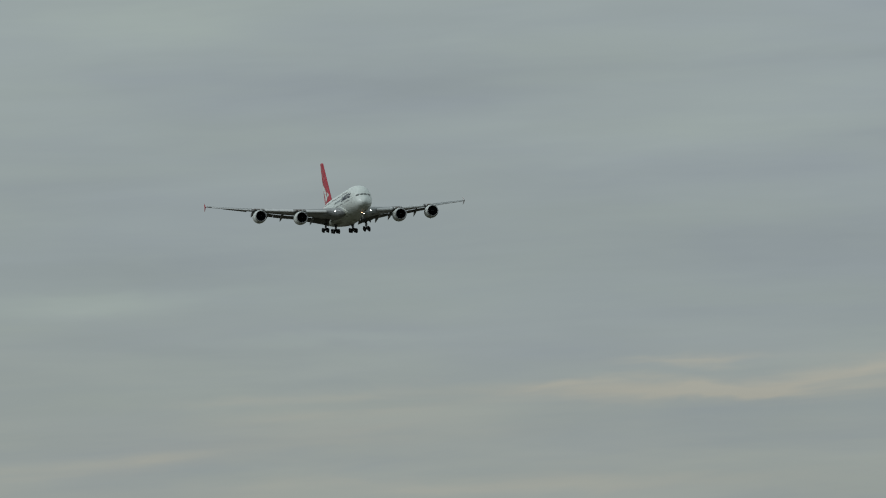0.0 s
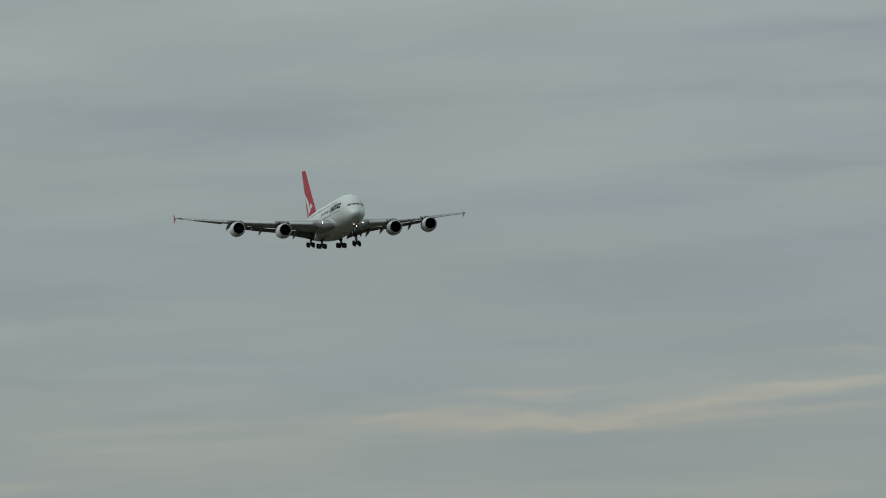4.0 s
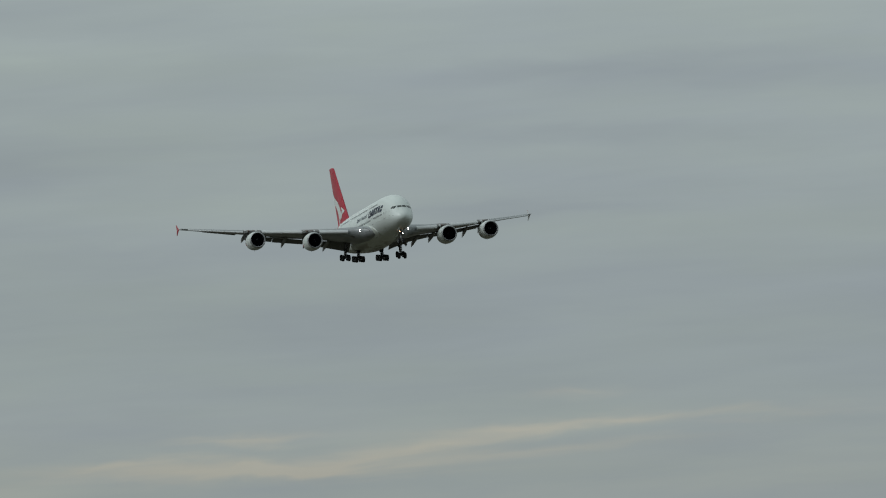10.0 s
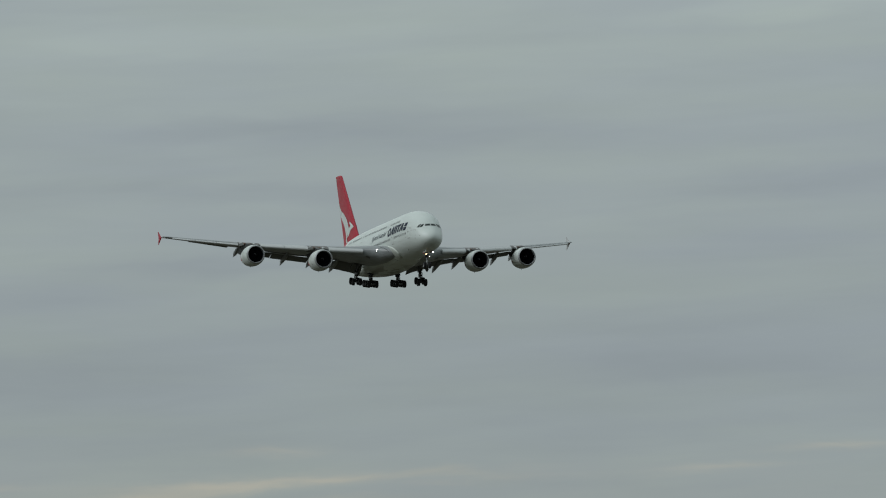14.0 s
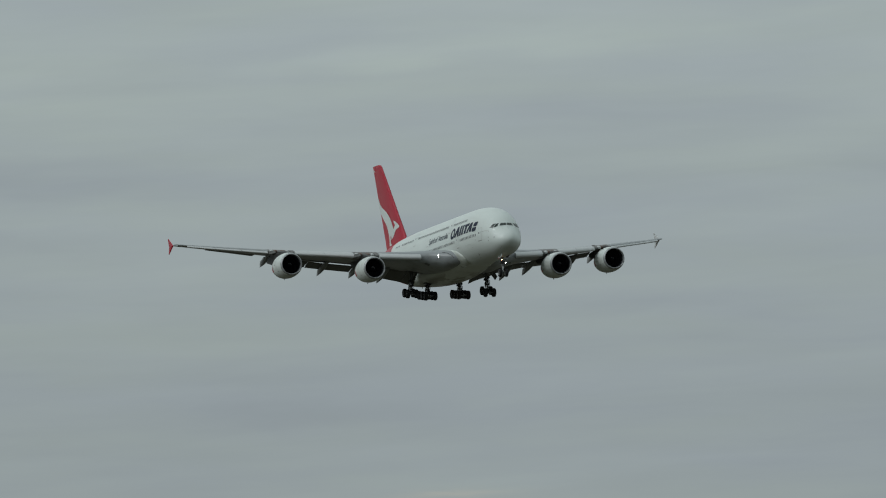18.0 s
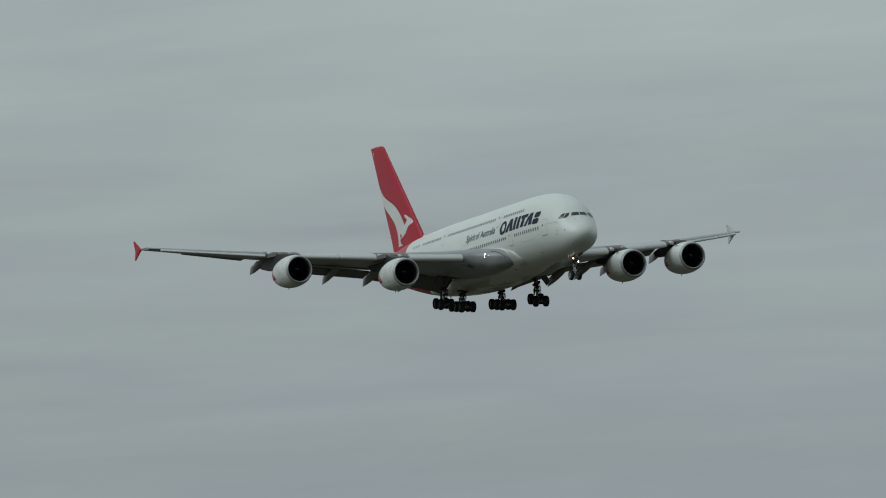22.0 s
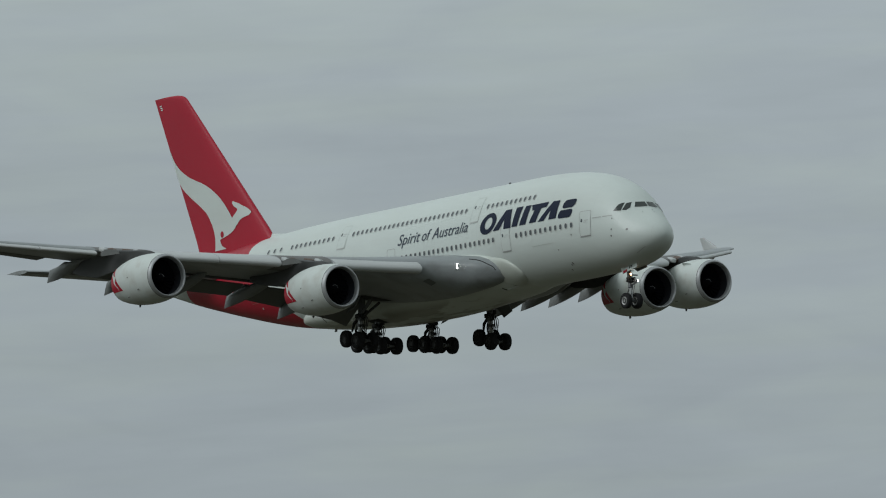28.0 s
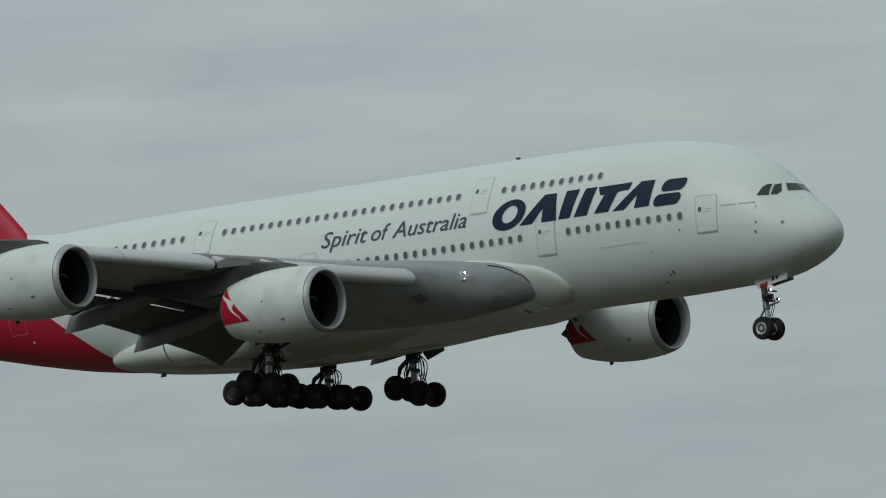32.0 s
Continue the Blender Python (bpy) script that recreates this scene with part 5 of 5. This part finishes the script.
plate("door_stripe", nose_gear, [(-4.42, -0.7, -4.17), (-3.9, -0.7, -4.05), (-3.87, -0.75, -4.24), (-4.36, -0.75, -4.34)], 0.06, RED, "red stripe on the gear door")
for x0, x1 in ((-3.62, -3.46), (-3.36, -3.22)):
    top0, top1 = -3.55 + 0.215 * (x0 + 2.95), -3.55 + 0.215 * (x1 + 2.95)
    plate("code_bar", nose_gear, [(x0, -0.665, top0 - 0.1), (x1, -0.665, top1 - 0.1), (x1, -0.715, top1 - 0.36), (x0, -0.715, top0 - 0.36)], 0.02, DARK, "dark painted bar")


def build_lamp(name, parent, p, r, hood, mat, label, hood_paint=DARK):
    """A lamp that shines forward: a glowing glass deep in a short open hood."""
    p = Vector(p)

    def ring(dx, rr):
        return [p + Vector((dx, rr * math.cos(2 * math.pi * i / 16), rr * math.sin(2 * math.pi * i / 16))) for i in range(16)]

    part(name, loft([ring(-0.02, r), ring(0.0, r), ring(0.07, r * 0.55)]), mat, parent, label)
    if hood:
        part("lamp_hood", loft([ring(-0.06, r * 1.12), ring(hood, r * 1.12), ring(hood, r * 1.02), ring(-0.04, r * 1.02)], cap=False), hood_paint, parent)


for side in (-1, 1):
    le, wz, ch = wing_at(side * 5.4)
    bm = bmesh.new()
    block(bm, (le - 0.06, side * 5.4, -2.1), (0.16, 0.2, 0.56))
    part("lamp_housing", bm, PALE, wings[side], "upright pale lamp housing")
    for z in (-1.93, -2.1, -2.27):
        build_lamp("landing_light", wings[side], (le + 0.02, side * 5.4, z), 0.066, 0.15, LAMP, "bright landing light", PALE)
build_lamp("taxi_light", nose_gear, (-4.05, -0.3, -4.43), 0.1, 0.06, TAXI, "warm taxi light")
build_lamp("taxi_light", nose_gear, (-4.05, 0.32, -4.9), 0.07, 0.12, LAMP, "bright taxi light")
# flat dark patches under the wings, painted for the shade in the gear bays
for side in (-1, 1):
    bm = bmesh.new()
    rows = [[bm.verts.new(wing_low(side * y, t) + Vector((0, 0, -0.03))) for t in (0.62, 0.7, 0.78)] for y in (4.9, 5.6, 6.3, 7.0)]
    for a, b in zip(rows, rows[1:]):
        for k in range(2):
            bm.faces.new((a[k], a[k + 1], b[k + 1], b[k]))
    part("bay_shade_patch", bm, DARK, wings[side], "flat dark patch for an open gear bay's shade")
# dim lozenge-shaped access panel under the wing root
for side in (-1, 1):
    bm = bmesh.new()
    bm.faces.new([bm.verts.new((x + 0.03, side * (y + 0.02), z - 0.03)) for x, y, z in ((-22.98, 7.05, -3.02), (-22.42, 6.84, -2.87), (-22.3, 6.21, -3.21), (-23.01, 6.23, -3.38))])
    part("access_panel", bm, DARKGREY, wings[side], "dim access panel")

build_windows()


# the dark outlet in the tail cone's end, and its rim
rings = [[Vector((x, r * math.cos(2 * math.pi * i / 20), 1.82 + r * 1.05 * math.sin(2 * math.pi * i / 20))) for i in range(20)] for x, r in ((-71.6, 0.43), (-72.1, 0.4), (-72.15, 0.34), (-71.8, 0.3))]
part("tail_outlet", loft(rings), DARK, fuselage, "dark outlet at the tail cone's end")


# hatch joint and drain on the red tail, joint round the fairing's rear, vents on its front, seal at the wing root
part("hatch_joint", wrap(frame_strip(rounded(-54.5, -53.2, -1.5, -0.56, 0.12), rounded(-54.46, -53.24, -1.46, -0.6, 0.1)), -1, 0.02), HATCH, fuselage, "pale joint of a service hatch")
part("drain_port", wrap(outline(ellipse(-53.0, -1.98, 0.09, 0.09, 0, 10)), -1, 0.03), WHITE, fuselage)


def fairing_y(x, z):
    """Half width of the root fairing at station x and height z."""
    hw, top, bot = smooth_table(FAIRING, x)
    q = min(abs((z - (top + bot) / 2) / ((top - bot) / 2)), 0.98) ** (1 / 0.8)
    return hw * (1 - q * q) ** 0.36


def fairing_low(x, y):
    """Height of the root fairing's underside at station x and span y."""
    hw, top, bot = smooth_table(FAIRING, x)
    c = min(abs(y) / hw, 0.99) ** (1 / 0.72)
    return (top + bot) / 2 - (top - bot) / 2 * (1 - c * c) ** 0.4


for side in (-1, 1):
    # a flat dark patch stands for the shade in the body gear's bay
    bm = bmesh.new()
    rows = [[bm.verts.new((x, side * y, fairing_low(x, y) - 0.02)) for y in (2.05, 2.3, 2.55, 2.8, 3.05)] for x in stations(-37.3, -35.5, 0.45)]
    for a, b in zip(rows, rows[1:]):
        for k in range(4):
            bm.faces.new((a[k], a[k + 1], b[k + 1], b[k]))
    part("bay_shade_patch", bm, DARK, fairing, "flat dark patch for the body gear bay's shade")
    part("fairing_joint", hose([(-42.6 - 0.5 * (z + 4.4) * 0.5, side * (fairing_y(-42.6, z) - 0.01), z) for z in (-2.75, -3.1, -3.5, -3.9, -4.2)], 0.03), DARK, fairing, "dark joint line")
    for xa, za, xb, zb in ((-18.93, -3.95, -18.74, -4.1), (-17.81, -3.74, -17.52, -3.89)):
        part("air_vent", hose([(xa + (xb - xa) * u, side * (fairing_y(xa + (xb - xa) * u, za + (zb - za) * u) + 0.01), za + (zb - za) * u) for u in (0, 0.5, 1)], 0.04), DARK, fairing, "dark slit vent")
    part("panel_joint", hose([(-18.7 + 0.475 * k, side * (fairing_y(-18.7 + 0.475 * k, -4.1 + 0.06 * k) + 0.004), -4.1 + 0.06 * k) for k in range(5)], 0.025), PALE, fairing, "pale panel edge")
    for x0, x1, za, zb in ((-24.5, -22.6, -4.1, -4.45), (-29.5, -27.0, -4.0, -4.5), (-39.4, -37.6, -3.9, -4.4)):
        part("panel_joint", hose([(x, side * (fairing_y(x, z) + 0.002), z) for x, z in ((x0, za), (x1, za), (x1, zb), (x0, zb), (x0, za))], 0.012), SEAM, fairing)
    part("root_seal", hose([(-19.05, side * 5.2, -1.69), (-18.38, side * 4.7, -1.86), (-17.87, side * 4.3, -2.18), (-17.47, side * 4.05, -2.45), (-17.26, side * 3.95, -2.74)], 0.035), DARK, wings[side], "dark rubber seal at the wing root")

part("radome_joint", wrap(outline([(-1.53, -3.07), (-1.1, -2.88), (-0.65, -2.66), (-0.65, -2.63), (-1.1, -2.84), (-1.53, -3.03)]), -1, 0.012), SEAM, fuselage, "fine grey radome joint")
part("drag_brace", rod([((-33.5, -6.1, -4.9), 0.1), ((-30.9, -6.0, -3.9), 0.11)]), DARK, GEARS[0], "dark slanted drag brace")

def motions():
    """The aircraft's descent past the camera."""
    rows = [
        (0, pose(-2932.20, 408.89, 204.28, 1.99, -2.42, 2.35)),
        (1, pose(-2850.45, 407.89, 200.27, 1.96, -2.62, 2.41)),
        (2, pose(-2768.71, 406.96, 196.25, 1.92, -2.80, 2.49)),
        (3, pose(-2686.99, 406.09, 192.22, 1.81, -2.75, 2.65)),
        (4, pose(-2605.29, 405.29, 188.16, 1.79, -2.65, 2.77)),
        (5, pose(-2523.61, 404.55, 184.10, 2.08, -2.66, 2.73)),
        (6, pose(-2441.94, 403.88, 180.01, 2.35, -2.65, 2.59)),
        (7, pose(-2360.29, 403.27, 175.92, 2.27, -2.52, 2.38)),
        (8, pose(-2278.66, 402.73, 171.80, 2.15, -2.42, 2.15)),
        (9, pose(-2197.05, 402.24, 167.67, 2.32, -2.49, 1.94)),
        (10, pose(-2115.46, 401.83, 163.53, 2.37, -2.66, 1.80)),
        (11, pose(-2033.88, 401.47, 159.36, 1.81, -3.00, 1.83)),
        (12, pose(-1952.32, 401.18, 155.19, 1.14, -3.15, 1.93)),
        (13, pose(-1870.78, 400.96, 150.99, 0.66, -2.70, 2.04)),
        (14, pose(-1789.25, 400.80, 146.78, 0.48, -1.98, 2.12)),
        (15, pose(-1707.75, 400.70, 142.56, 0.94, -1.04, 2.10)),
        (16, pose(-1626.26, 400.67, 138.32, 1.53, -0.40, 2.02)),
        (17, pose(-1544.79, 400.70, 134.06, 1.73, -0.85, 1.90)),
        (18, pose(-1463.33, 400.80, 129.79, 1.80, -1.64, 1.79)),
        (19, pose(-1381.90, 400.96, 125.50, 1.75, -2.33, 1.80)),
        (20, pose(-1300.48, 401.18, 121.20, 1.76, -2.75, 1.87)),
        (21, pose(-1219.08, 401.47, 116.88, 2.24, -2.35, 1.98)),
        (22, pose(-1137.69, 401.83, 112.55, 2.58, -1.82, 2.07)),
        (23, pose(-1056.33, 402.24, 108.20, 2.09, -1.81, 2.03)),
        (24, pose(-974.98, 402.73, 103.83, 1.45, -2.03, 2.03)),
        (25, pose(-893.65, 403.27, 99.45, 1.12, -2.60, 2.24)),
        (26, pose(-812.34, 403.88, 95.05, 1.05, -2.94, 2.51)),
        (27, pose(-731.04, 404.55, 90.64, 1.57, -2.04, 2.74)),
        (28, pose(-649.76, 405.29, 86.21, 2.05, -1.20, 2.98)),
        (29, pose(-568.50, 406.09, 81.76, 1.72, -1.83, 3.39)),
        (30, pose(-487.26, 406.96, 77.30, 1.33, -2.59, 3.63)),
        (31, pose(-406.04, 407.89, 72.82, 1.59, -2.38, 3.24)),
        (32, pose(-324.83, 408.89, 68.33, 1.94, -1.99, 2.77)),
    ]
    walk(airliner, rows)


motions()
